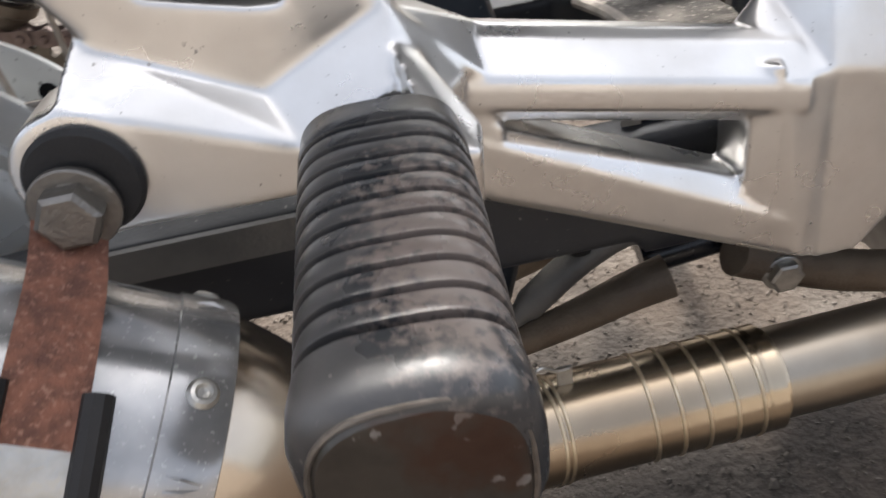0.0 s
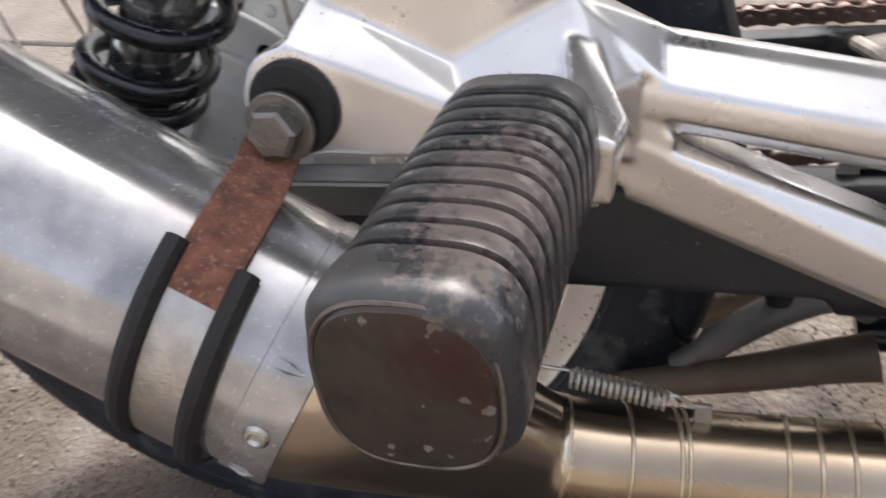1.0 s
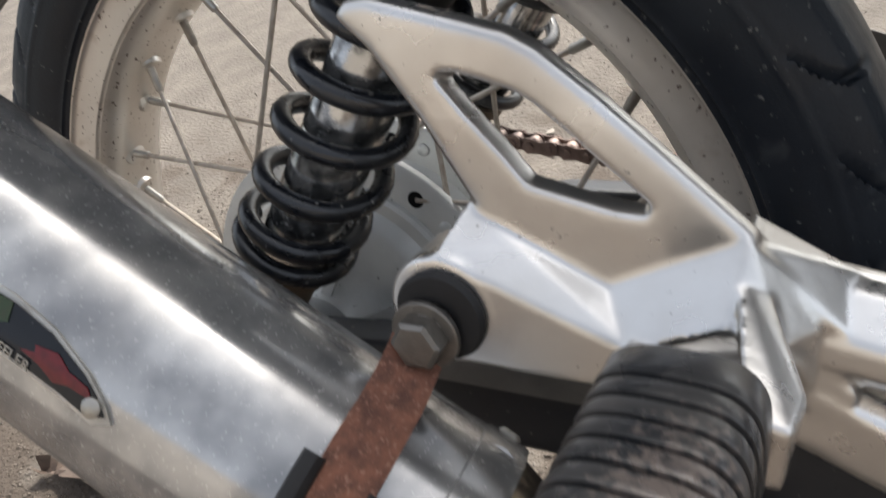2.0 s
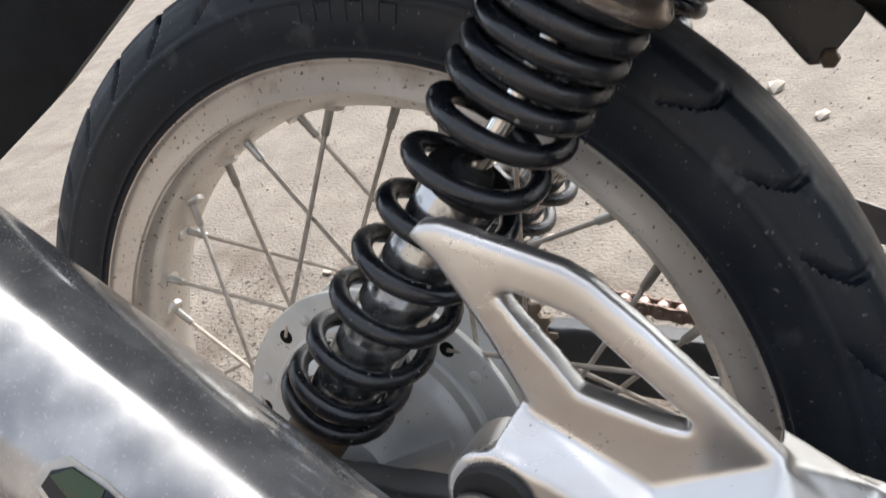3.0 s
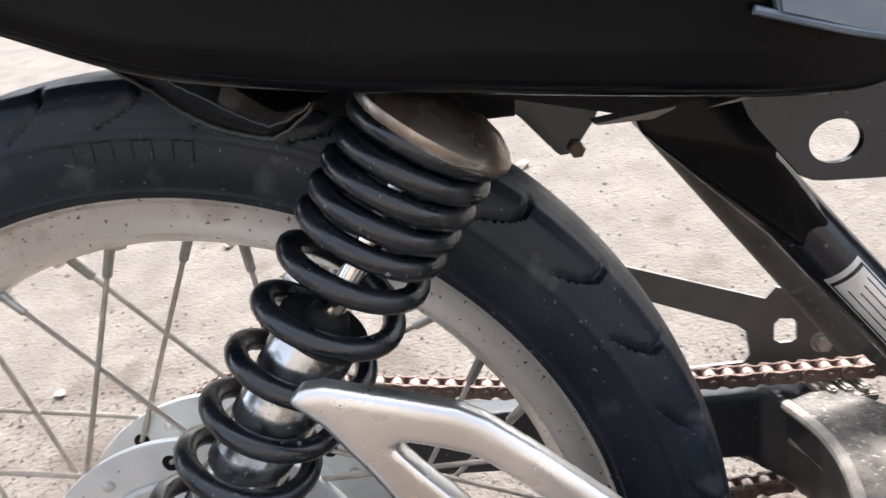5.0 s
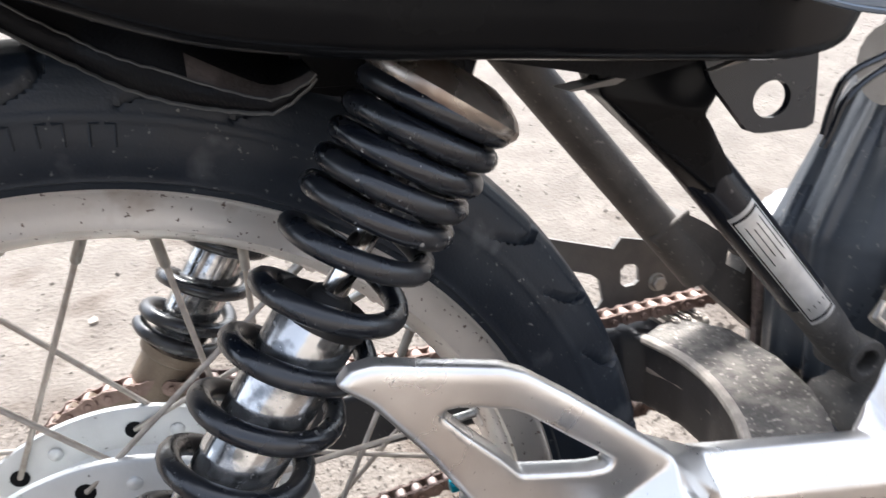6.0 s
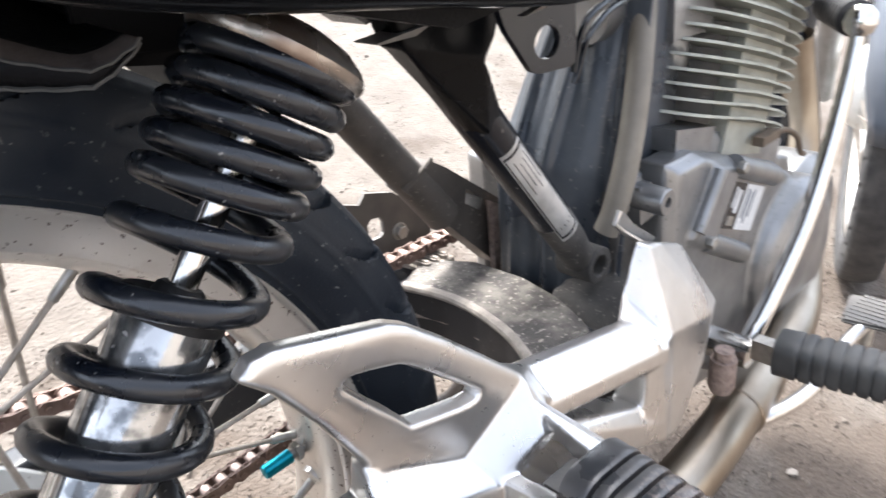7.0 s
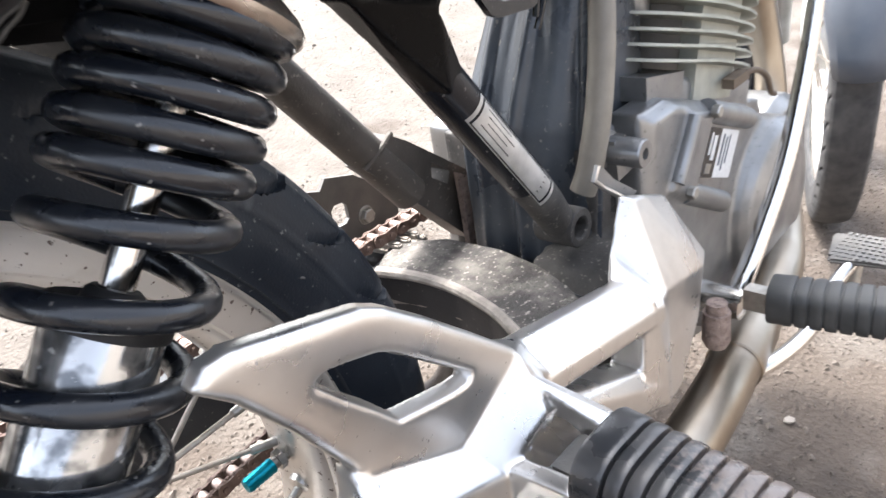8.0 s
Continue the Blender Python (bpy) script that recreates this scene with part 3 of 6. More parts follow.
sweep(body, [on_loop(tot * k / 160) for k in range(160)], 0.0016, 6, closed=True)
chain = part("chain", body, CHAIN, BIKE, "rusty brown drive chain")
plates = []
for wide in (0, 1):
    ob = part("chain_link", shapes[wide], (CHAIN, ROLLER), chain, angle=30)
    plates.append(ob)
for k in range(n_links):
    a, b = on_loop(k * tot / n_links), on_loop((k + 1) * tot / n_links)
    d = b - a
    m = Matrix.Translation((a + b) / 2) @ Matrix.Rotation(-math.atan2(d.z, d.x), 4, "Y")
    if k < 2:
        ob = plates[k % 2]
    else:
        ob = new("chain_link", plates[k % 2].data)
        ob.parent = chain
    ob.matrix_local = m

# ---- shock absorbers ----
TURNS = [0.3880, 0.3965, 0.4165, 0.4415, 0.4636, 0.4854, 0.506, 0.5258, 0.5397, 0.5487, 0.5575, 0.566, 0.5745, 0.582]


def shock_at(z, side=-1):
    p = Vector((-0.2523 + 0.7261 * z, side * (0.0933 + 0.0377 * z), z))
    return p + Vector((0.006, -0.006, 0.024)) if side > 0 else p


def shock_absorber(side, label):
    lo, hi = shock_at(0.30, side), shock_at(0.62, side)
    d = (hi - lo).normalized()

    def up(z):
        return (shock_at(z, side) - lo).length

    bm = bmesh.new()
    turns = [z + 0.002 for z in TURNS]
    sweep(bm, helix(lo - Vector((0.001, 0, 0)), hi - Vector((0.001, 0, 0)), 0.0257, [(z - 0.30) / 0.32 for z in turns], 28), 0.0047, 12)
    ob = part("shock_absorber", bm, SPRING, BIKE, label)
    bm = bmesh.new()
    lathe(bm, lo, d, [(up(0.377), 0), (up(0.377), 0.0174), (up(0.505), 0.0174), (up(0.5065), 0.0166), (up(0.507), 0)], 36)
    part("damper_body", bm, DAMPER, ob, "smeared chrome damper tube")
    bm = bmesh.new()
    lathe(bm, lo, d, [(up(0.504), 0), (up(0.504), 0.0188), (up(0.5085), 0.0190), (up(0.5095), 0.0182), (up(0.5097), 0.0095), (up(0.5125), 0.0085), (up(0.5135), 0.007), (up(0.5135), 0)], 30)
    part("damper_seal", bm, RUBBER, ob, "black seal cap")
    bm = bmesh.new()
    lathe(bm, lo, d, [(up(0.512), 0), (up(0.512), 0.0052), (up(0.585), 0.0052), (up(0.585), 0)], 16)
    part("piston_rod", bm, CHROME, ob, "bright chrome piston rod")
    bm = bmesh.new()
    lathe(bm, lo, d, [(up(0.566), 0), (up(0.566), 0.0085), (up(0.569), 0.010), (up(0.575), 0.011), (up(0.58), 0.013), (up(0.58), 0)], 20)
    part("bump_stop", bm, RUBBER, ob)
    bm = bmesh.new()
    lathe(bm, lo, d, [(up(0.579), 0), (up(0.579), 0.0300), (up(0.5805), 0.0312), (up(0.5825), 0.0312), (up(0.5850), 0.0288), (up(0.5880), 0.0235), (up(0.5900), 0.016), (up(0.5905), 0)], 40)
    part("top_cap", bm, CAPS, ob, "rust-stained steel spring cap")
    bm = bmesh.new()
    lathe(bm, lo, d, [(up(0.314), 0), (up(0.314), 0.0150), (up(0.33), 0.0168), (up(0.377), 0.0175), (up(0.3785), 0.0205), (up(0.384), 0.0215), (up(0.3845), 0.0)], 30)
    part("lower_tube", bm, BROWNED, ob, "browned lower damper tube")
    bm = bmesh.new()
    e = shock_at(0.302, side)
    lathe(bm, e + Vector((0, -0.014, 0)), (0, 1, 0), [(0, 0.006), (0, 0.0145), (0.001, 0.0155), (0.027, 0.0155), (0.028, 0.0145), (0.028, 0.006)], 26, True)
    part("lower_eye", bm, BROWNED, ob)
    return ob


shock_absorber(-1, "black coil spring shock absorber with chrome damper")
shock_absorber(1, "black coil spring shock absorber with chrome damper")

# ---- muffler ----
MUF_D = Vector((1, 0.047, -0.631)).normalized()
MUF_O = Vector((0, -0.2073, 0.4135))
E1 = Vector((0.532, 0.025, 0.846)).normalized()
E2 = MUF_D.cross(E1)
if E2.y < 0:
    E2 = -E2


def on_muffler(s, a, r):
    """A place by the distance along the muffler, the angle outwards from its top, and the radius."""
    return MUF_O + MUF_D * s + E1 * (r * math.cos(radians(a))) - E2 * (r * math.sin(radians(a)))


bm = bmesh.new()
lathe(bm, MUF_O, MUF_D, [(-0.30, 0.022), (-0.33, 0.024), (-0.335, 0.028), (-0.332, 0.045), (-0.31, 0.0475), (0.0, 0.0472), (0.15, 0.0472), (0.176, 0.0472), (0.1775, 0.044)], 96)
muffler = part("muffler", bm, MIRROR, BIKE, "dusty chrome muffler pointing up and back")
bm = bmesh.new()
c0 = MUF_O + MUF_D * 0.175
mouth = Vector((0.226, -0.1600, 0.2440))
m0, m1 = MUF_D * 0.075, Vector((0.075, 0.012, -0.020))
pts, rad = [], []
for k in range(31):
    u = k / 30
    pts.append(c0 * (2 * u ** 3 - 3 * u ** 2 + 1) + m0 * (u ** 3 - 2 * u ** 2 + u) + mouth * (3 * u ** 2 - 2 * u ** 3) + m1 * (u ** 3 - u ** 2))
    rad.append(0.0462 - (0.0462 - 0.0242) * min(1.0, u / 0.85))
sweep(bm, pts, rad, 64, caps=False)
part("muffler_cone", bm, CONE, muffler)
bm = bmesh.new()
lathe(bm, MUF_O, MUF_D, [(0.1620, 0.0472), (0.1625, 0.0482), (0.176, 0.0484), (0.1790, 0.0480), (0.1795, 0.0465)], 96)
part("end_band", bm, MIRROR, muffler, "riveted chrome end band")
for a in (46, 104, 162, 220, 278, 336):
    for e in (-1, 1):
        bm = bmesh.new()
        hull(bm, [on_muffler(0.1655, a + 8 + e * 2, 0.0481), on_muffler(0.1765, a + 8, 0.0481), on_muffler(0.1655, a + 8 + e * 3, 0.0481), on_muffler(0.1765, a + 8 + e, 0.0481), on_muffler(0.1710, a + 8 + e * 2, 0.0493)])
        part("pressed_mark", bm, MIRROR, muffler)
for a in (26, 84, 142, 200, 258, 316):
    bm = bmesh.new()
    c = on_muffler(0.1710, a, 0.0482)
    out = (on_muffler(0.1645, a, 1) - on_muffler(0.1645, a, 0)).normalized()
    lathe(bm, c, out, [(0, 0.0044), (0.0006, 0.0044), (0.0017, 0.0034), (0.0019, 0.0024), (0.0008, 0.0015), (0.0006, 0)], 20)
    part("rivet", bm, PLATED, muffler)

# clamp: band round the muffler, rubber edging and rusty hanger
STRAP = 0.1345


def strap_at(a, r, e=0.0):
    """A place on the clamp, which runs slightly askew round the muffler."""
    return on_muffler(STRAP + 0.00007 * (a - 30) + e, a, r)



def ribbon(bm, line, width, thick):
    """A flat strip along points in the plane across the muffler, with its width along it."""
    rows = []
    n = len(line)
    for k, p in enumerate(line):
        d = (line[min(k + 1, n - 1)] - line[max(k - 1, 0)]).normalized()
        nrm = d.cross(MUF_D).normalized()
        rows.append([bm.verts.new(p + MUF_D * (e * width / 2) + nrm * (f * thick / 2)) for e, f in ((-1, -1), (1, -1), (1, 1), (-1, 1))])
    for a, b in zip(rows, rows[1:]):
        for q in range(4):
            bm.faces.new((a[q], a[(q + 1) % 4], b[(q + 1) % 4], b[q]))
    bm.faces.new(rows[0][::-1])
    bm.faces.new(rows[-1])
    return bm


hang = [MUF_O + MUF_D * s + E1 * a - E2 * b for s, a, b in ((0.1262, 0.0745, -0.0240), (0.1270, 0.066, -0.0232), (0.1282, 0.0600, -0.0205), (0.1300, 0.0552, -0.0130), (0.1320, 0.0515, -0.0020))]
bm = bmesh.new()
ribbon(bm, spline(hang + [strap_at(a, 0.0492) for a in (18, 26, 34, 42, 48)], 4), 0.0200, 0.0026)
strap = part("hanger_strap", bm, RUST, muffler, "rusty brown steel hanger strap")
bm = bmesh.new()
ribbon(bm, [strap_at(a, 0.0492) for a in range(46, 216, 6)], 0.0205, 0.0022)
part("clamp_band", bm, PLATED, muffler, "grey steel clamp band")
for e in (-1, 1):
    bm = bmesh.new()
    sweep(bm, [strap_at(a, 0.0500, e * 0.0118) for a in range(32, 214, 5)], 0.0040, 10)
    part("rubber_edging", bm, RUBBER, muffler, "black rubber edging")

# muffler badge: plain shapes and one word
bm = bmesh.new()
BA = -36
bd = [(-0.052, 92), (-0.046, 82), (-0.030, 80), (-0.012, 82), (0.006, 90), (0.016, 98), (0.020, 104), (0.014, 110), (0.0, 108), (-0.020, 108), (-0.040, 110), (-0.052, 104)]


def lay(a):
    """Degrees round the muffler for a height on the badge."""
    return 96 + 0.78 * (a - 96) + BA


def badge(points, r, s0=0.012):
    bm = bmesh.new()
    n = 10
    mid_s = sum(p[0] for p in points) / len(points)
    mid_a = sum(p[1] for p in points) / len(points)
    c = bm.verts.new(on_muffler(s0 + mid_s, lay(mid_a), r + 0.0003))
    ring = [bm.verts.new(on_muffler(s0 + s, lay(a), r)) for s, a in points]
    low = [bm.verts.new(on_muffler(s0 + s, lay(a), 0.0468)) for s, a in points]
    for k in range(len(ring)):
        k2 = (k + 1) % len(ring)
        bm.faces.new((c, ring[k], ring[k2]))
        bm.faces.new((ring[k], low[k], low[k2], ring[k2]))
    return bm


BS = 0.045
part("badge", badge(bd, 0.0484, BS), PLATED, muffler, "small badge with green and red shapes")
part("badge_field", badge([(s * 0.9 - 0.001, 96 + (a - 96) * 0.82) for s, a in bd], 0.0488, BS), BLACK, muffler)
part("badge_red", badge([(-0.014, 93), (-0.006, 90), (0.000, 94), (0.008, 95), (0.011, 99), (0.002, 100), (-0.003, 103), (-0.010, 100), (-0.018, 99), (-0.013, 96)], 0.0492, BS), RED, muffler, "dark red patch")
part("badge_green", badge([(-0.047, 95), (-0.042, 85), (-0.028, 83), (-0.026, 92), (-0.034, 99)], 0.0492, BS), GREEN, muffler, "dark green patch")
bm = bmesh.new()
cc = on_muffler(BS + 0.012, lay(102), 0.0484)
lathe(bm, cc, cc - on_muffler(BS + 0.012, lay(102), 0.0), [(0, 0.0034), (0.001, 0.0034), (0.0018, 0.0022), (0.0018, 0)], 16)
part("badge_rivet", bm, PLATED, muffler)
word = bpy.data.curves.new("badge_word", "FONT")
word.body = "MUFFLER"
word.size, word.extrude = 0.0052, 0.0002
word_ob = new("badge_word", word)
wz = (on_muffler(BS, lay(105.5), 1) - on_muffler(BS, lay(105.5), 0)).normalized()
wx = MUF_D
wm = Matrix((wx, wz.cross(wx), wz)).transposed().to_4x4()
word_ob.matrix_local = Matrix.Translation(on_muffler(BS - 0.033, lay(106.5), 0.0494)) @ wm
word.materials.append(PLATED)
word_ob.parent = muffler

# ---- exhaust pipe ----
bm = bmesh.new()
run = [(0.216, -0.1620, 0.2470), (0.245, -0.1570, 0.2400), (0.285, -0.1505, 0.2345), (0.33, -0.150, 0.235), (0.372, -0.150, 0.2365)]
sweep(bm, spline(run, 6), 0.0238, 40, caps=False)
exhaust = part("exhaust_pipe", bm, PIPE, BIKE, "heat-browned steel exhaust pipe with weld rings")
bm = bmesh.new()
run2 = [(0.366, -0.150, 0.2365), (0.43, -0.147, 0.2350), (0.50, -0.139, 0.2290), (0.58, -0.127, 0.224), (0.68, -0.115, 0.228), (0.77, -0.085, 0.235), (0.85, -0.045, 0.27), (0.885, -0.02, 0.36), (0.86, -0.01, 0.46)]
line = spline(run2, 8)
sweep(bm, line, 0.0205, 36, caps=False)
part("header_pipe", bm, HEADER, exhaust, "gold-brown header pipe")
pipe_line = spline(run, 12)
for x in (0.2265, 0.2500, 0.270, 0.2745, 0.314, 0.3255, 0.338, 0.350, 0.3605):
    k = min(range(len(pipe_line)), key=lambda j: abs(pipe_line[j].x - x))
    d = (pipe_line[min(k + 1, len(pipe_line) - 1)] - pipe_line[k - 1]).normalized()
    bm = bmesh.new()
    lathe(bm, pipe_line[k], d, [(-0.0010, 0.0237), (-0.0005, 0.0243), (0.0005, 0.0243), (0.0010, 0.0237)], 40)
    part("weld_ring", bm, WELD, exhaust, "pale gold weld ring")
bm = bmesh.new()
lathe(bm, (0.3695, -0.150, 0.2365), (1, 0, 0), [(-0.006, 0.0238), (0.0, 0.0232), (0.004, 0.0222), (0.005, 0.0205)], 40)
part("pipe_lip", bm, PIPE, exhaust)
line2 = spline(run2, 8)
bm = bmesh.new()
lathe(bm, line2[20], (line2[21] - line2[19]), [(-0.012, 0.0206), (-0.011, 0.0222), (0.05, 0.0226), (0.051, 0.0206)], 36)
part("pipe_joint", bm, HEADER, exhaust)
# retaining spring between pipe and muffler
sa, sb = Vector((0.2315, -0.160, 0.2855)), Vector((0.2690, -0.158, 0.2760))
bm = bmesh.new()
sweep(bm, helix(sa, sb, 0.0040, [k / 15 for k in range(16)], 14), 0.00075, 6)
sweep(bm, spline([(0.2200, -0.163, 0.2925), (0.226, -0.161, 0.2900), sa + Vector((0, 0.0, 0.003)), sa + Vector((0.002, 0, -0.002))], 5), 0.0008, 6)
sweep(bm, spline([sb + Vector((-0.002, 0, -0.002)), sb + Vector((0.002, 0, 0.003)), (0.278, -0.154, 0.2715), (0.2845, -0.150, 0.2675), (0.285, -0.149, 0.264)], 5), 0.0008, 6)
part("retaining_spring", bm, PLATED, exhaust, "small steel retaining spring")
bm = bmesh.new()
hull(bm, [(x, y, z) for x in (0.2795, 0.2860) for y, z in ((-0.150, 0.254), (-0.1485, 0.254), (-0.150, 0.2680), (-0.1485, 0.2680))])
part("spring_tab", bm, PLATED, exhaust)

# ---- footrest bracket ----
WING = [(0.1115, 0.499), (0.117, 0.5045), (0.125, 0.5050), (0.149, 0.4985), (0.170, 0.4925), (0.179, 0.4875), (0.196, 0.4735), (0.218, 0.4535), (0.240, 0.4330), (0.243, 0.414), (0.205, 0.404), (0.165, 0.412), (0.150, 0.428), (0.1535, 0.438), (0.137, 0.4665), (0.122, 0.4885)]
HOLE = [(0.1455, 0.4790), (0.1480, 0.4802), (0.152, 0.4800), (0.161, 0.4775), (0.1710, 0.4742), (0.177, 0.4705), (0.192, 0.4570), (0.2045, 0.4460), (0.2105, 0.4410), (0.2095, 0.4385), (0.2005, 0.4395), (0.185, 0.4435), (0.174, 0.4465), (0.167, 0.4555), (0.155, 0.4690), (0.147, 0.4790)]


def inset(poly, d):
    """The outline moved inwards by d."""
    n, out = len(poly), []
    area = sum(poly[k][0] * poly[(k + 1) % n][1] - poly[(k + 1) % n][0] * poly[k][1] for k in range(n))
    sg = 1 if area > 0 else -1
    for k in range(n):
        a, b, c = Vector(poly[k - 1]), Vector(poly[k]), Vector(poly[(k + 1) % n])
        e1, e2 = (b - a).normalized(), (c - b).normalized()
        nn = Vector((-(e1.y + e2.y), e1.x + e2.x)).normalized() * sg
        q = b + nn * d
        out.append((q.x, q.y))
    return out


def wing_plate(bm):
    """The wing: bevelled outer rim and a window whose walls slope."""
    loops = [[bm.verts.new((x, y, z)) for x, z in line] for line, y in ((inset(WING, 0.0052), -0.1605), (inset(WING, 0.0022), -0.1600), (inset(WING, 0.0004), -0.1580), (WING, -0.1515), (inset(HOLE, 0.0008), -0.1515), (HOLE, -0.1560), (inset(HOLE, -0.0012), -0.1605))]
    n = len(WING)
    for i in range(n):
        j = (i + 1) % n
        for k in range(7):
            a, b = loops[k], loops[(k + 1) % 7]
            bm.faces.new((a[i], a[j], b[j], b[i]))


bm = bmesh.new()
wing_plate(bm)
# the arm that carries the muffler bolt
hull(bm, [(0.145, -0.1745, 0.4255), (0.212, -0.1745, 0.3985), (0.212, -0.1745, 0.3855), (0.177, -0.1745, 0.3885), (0.145, -0.1745, 0.3865), (0.152, -0.1590, 0.4385), (0.206, -0.1590, 0.4105), (0.214, -0.148, 0.384), (0.145, -0.148, 0.3865), (0.152, -0.148, 0.440), (0.214, -0.148, 0.414)])
lathe(bm, (0.1458, -0.148, 0.4055), (0, -1, 0), [(0, 0), (0, 0.0198), (0.0255, 0.0198), (0.0268, 0.0188), (0.0268, 0)], 40)
# peg mount: a block that falls from the peak to a lip, and two prongs with an open recess between them
hull(bm, [(0.238, -0.1605, 0.4330), (0.234, -0.150, 0.4360), (0.1980, -0.1598, 0.4150), (0.194, -0.150, 0.4255), (0.2060, -0.1748, 0.4008), (0.2335, -0.1760, 0.4125), (0.2480, -0.1710, 0.4060), (0.2555, -0.1560, 0.3900), (0.262, -0.150, 0.4070), (0.2600, -0.150, 0.3760), (0.2070, -0.1580, 0.3850), (0.2480, -0.1580, 0.3850)])
hull(bm, [(0.203, -0.150, 0.420), (0.258, -0.150, 0.412), (0.258, -0.150, 0.375), (0.203, -0.150, 0.380), (0.205, -0.158, 0.408), (0.205, -0.158, 0.382), (0.254, -0.158, 0.408), (0.254, -0.158, 0.378)])
hull(bm, [(0.235, -0.160, 0.4270), (0.243, -0.160, 0.4210), (0.2430, -0.190, 0.4075), (0.2562, -0.190, 0.4045), (0.2420, -0.202, 0.4055), (0.2535, -0.202, 0.4020), (0.2435, -0.202, 0.3840), (0.2520, -0.202, 0.3840), (0.2420, -0.160, 0.3780), (0.2510, -0.160, 0.3770)])
hull(bm, [(x, y, z) for x in (0.2075, 0.2165) for y, z in ((-0.164, 0.4030), (-0.155, 0.379), (-0.201, 0.4050), (-0.202, 0.385))])
hull(bm, [(x, y, z) for x in (0.206, 0.247) for y in (-0.150, -0.184) for z in (0.3735, 0.3800)])
# upper bar


def bar_ridge(x):
    return 0.405 - 0.22 * (x - 0.252)


hull(bm, [(x, y, bar_ridge(x) + dz) for x in (0.232, 0.374) for y, dz in ((-0.1550, 0.0), (-0.1560, -0.0025), (-0.1560, -0.0105), (-0.1500, -0.0170), (-0.131, -0.0170), (-0.131, 0.0125), (-0.1385, 0.0125), (-0.1440, 0.0100))])
# web that runs from the peak down on to the bar
hull(bm, [(0.236, -0.1595, 0.4330), (0.236, -0.136, 0.4320), (0.246, -0.1590, 0.4190), (0.246, -0.136, 0.4245), (0.266, -0.1545, 0.4015), (0.268, -0.136, 0.4140), (0.240, -0.1560, 0.3950), (0.240, -0.136, 0.3950)])
# lower strut


def strut_lines(x):
    """Heights of the strut's inner edge, of the edge of its chamfer and of its underside."""
    return 0.3772 - 0.456 * (x - 0.2797), 0.3671 - 0.522 * (x - 0.2872), 0.3584 - 0.464 * (x - 0.2568)


hull(bm, [p for x in (0.252, 0.374) for top, edge, low in (strut_lines(x),) for p in ((x, -0.132, top), (x, -0.1490, top), (x, -0.1560, edge), (x, -0.1550, low + 0.003), (x, -0.1520, low), (x, -0.132, low))])
hull(bm, [(x, y, z) for x, y in ((0.352, -0.132), (0.3535, -0.149), (0.3635, -0.1560), (0.368, -0.132)) for z in (0.322, 0.386)])
hull(bm, [(x, y, z) for y in (-0.1555, -0.131) for x, z in ((0.236, 0.412), (0.256, 0.402), (0.2685, 0.3835), (0.262, 0.362), (0.243, 0.370))])
# box at the front end with its faceted cap
hull(bm, [(0.353, -0.1535, 0.382), (0.3645, -0.1560, 0.3795), (0.3838, -0.1515, 0.3790), (0.353, -0.1535, 0.318), (0.3770, -0.1560, 0.3045), (0.3885, -0.1515, 0.2985), (0.355, -0.131, 0.394), (0.370, -0.124, 0.405), (0.355, -0.131, 0.315), (0.387, -0.124, 0.298)])
hull(bm, [(0.3825, -0.1515, 0.3790), (0.3880, -0.1515, 0.2985), (0.4400, -0.1475, 0.366), (0.4340, -0.1475, 0.332), (0.4050, -0.1495, 0.297), (0.370, -0.124, 0.404), (0.384, -0.1225, 0.4325), (0.405, -0.127, 0.425), (0.4420, -0.116, 0.404), (0.4760, -0.118, 0.358), (0.4520, -0.118, 0.315), (0.41, -0.118, 0.292), (0.388, -0.1300, 0.4290), (0.4430, -0.1200, 0.4080), (0.4720, -0.1345, 0.357), (0.4560, -0.1340, 0.329)])
bracket = soften(part("footrest_bracket", bm, CAST, BIKE, "polished cast aluminium footrest bracket"), 0.0009, 16)
# thin plate that ties the bracket to the engine mount
bm = bmesh.new()
EDGE_LINE = [(0.426, 0.408), (0.402, 0.426), (0.394, 0.434), (0.398, 0.442)]
slab(bm, EDGE_LINE + [(0.405, 0.437), (0.411, 0.428), (0.434, 0.412)], -0.1060, -0.1030, lambda x, z: -0.15 * (x - 0.42), 0.0006)
mount = part("mount_plate", bm, ENGINE, bracket, "thin grey mounting plate with a bright edge")
bm = bmesh.new()
sweep(bm, [(x, -0.1060 - 0.15 * (x - 0.42), z) for x, z in EDGE_LINE], 0.0018, 8)
part("plate_edge", bm, CAST, bracket)
bm = bmesh.new()
lathe(bm, (0.1462, -0.1735, 0.4050), (0, -1, 0), [(0, 0.006), (0, 0.0158), (0.003, 0.0163), (0.005, 0.0150), (0.0055, 0.010), (0.0055, 0.006)], 36, True)
part("grommet", bm, RUBBER, bracket, "black rubber grommet")
bolt("hanger_bolt", (0.1430, -0.1830, 0.4005), (0, -1, 0), 0.0080, 0.0075, BOLT, bracket, 0.0124, "grey hexagon bolt")
bm = bmesh.new()
sweep(bm, [(0.1445, -0.16, 0.4040), (0.1430, -0.1820, 0.4005)], 0.0085, 20)
part("bolt_sleeve", bm, PLATED, bracket)

# ---- rear footpeg ----


def rounded(n, w, h, p=3.2):
    """A rounded section, w wide and h high, flatter below."""
    out = []
    for k in range(n):
        a = 2 * math.pi * k / n
        c, s = math.cos(a), math.sin(a)
        out.append((w / 2 * math.copysign(abs(c) ** (2 / p), c), h / 2 * math.copysign(abs(s) ** (2 / p), s)))
    return out


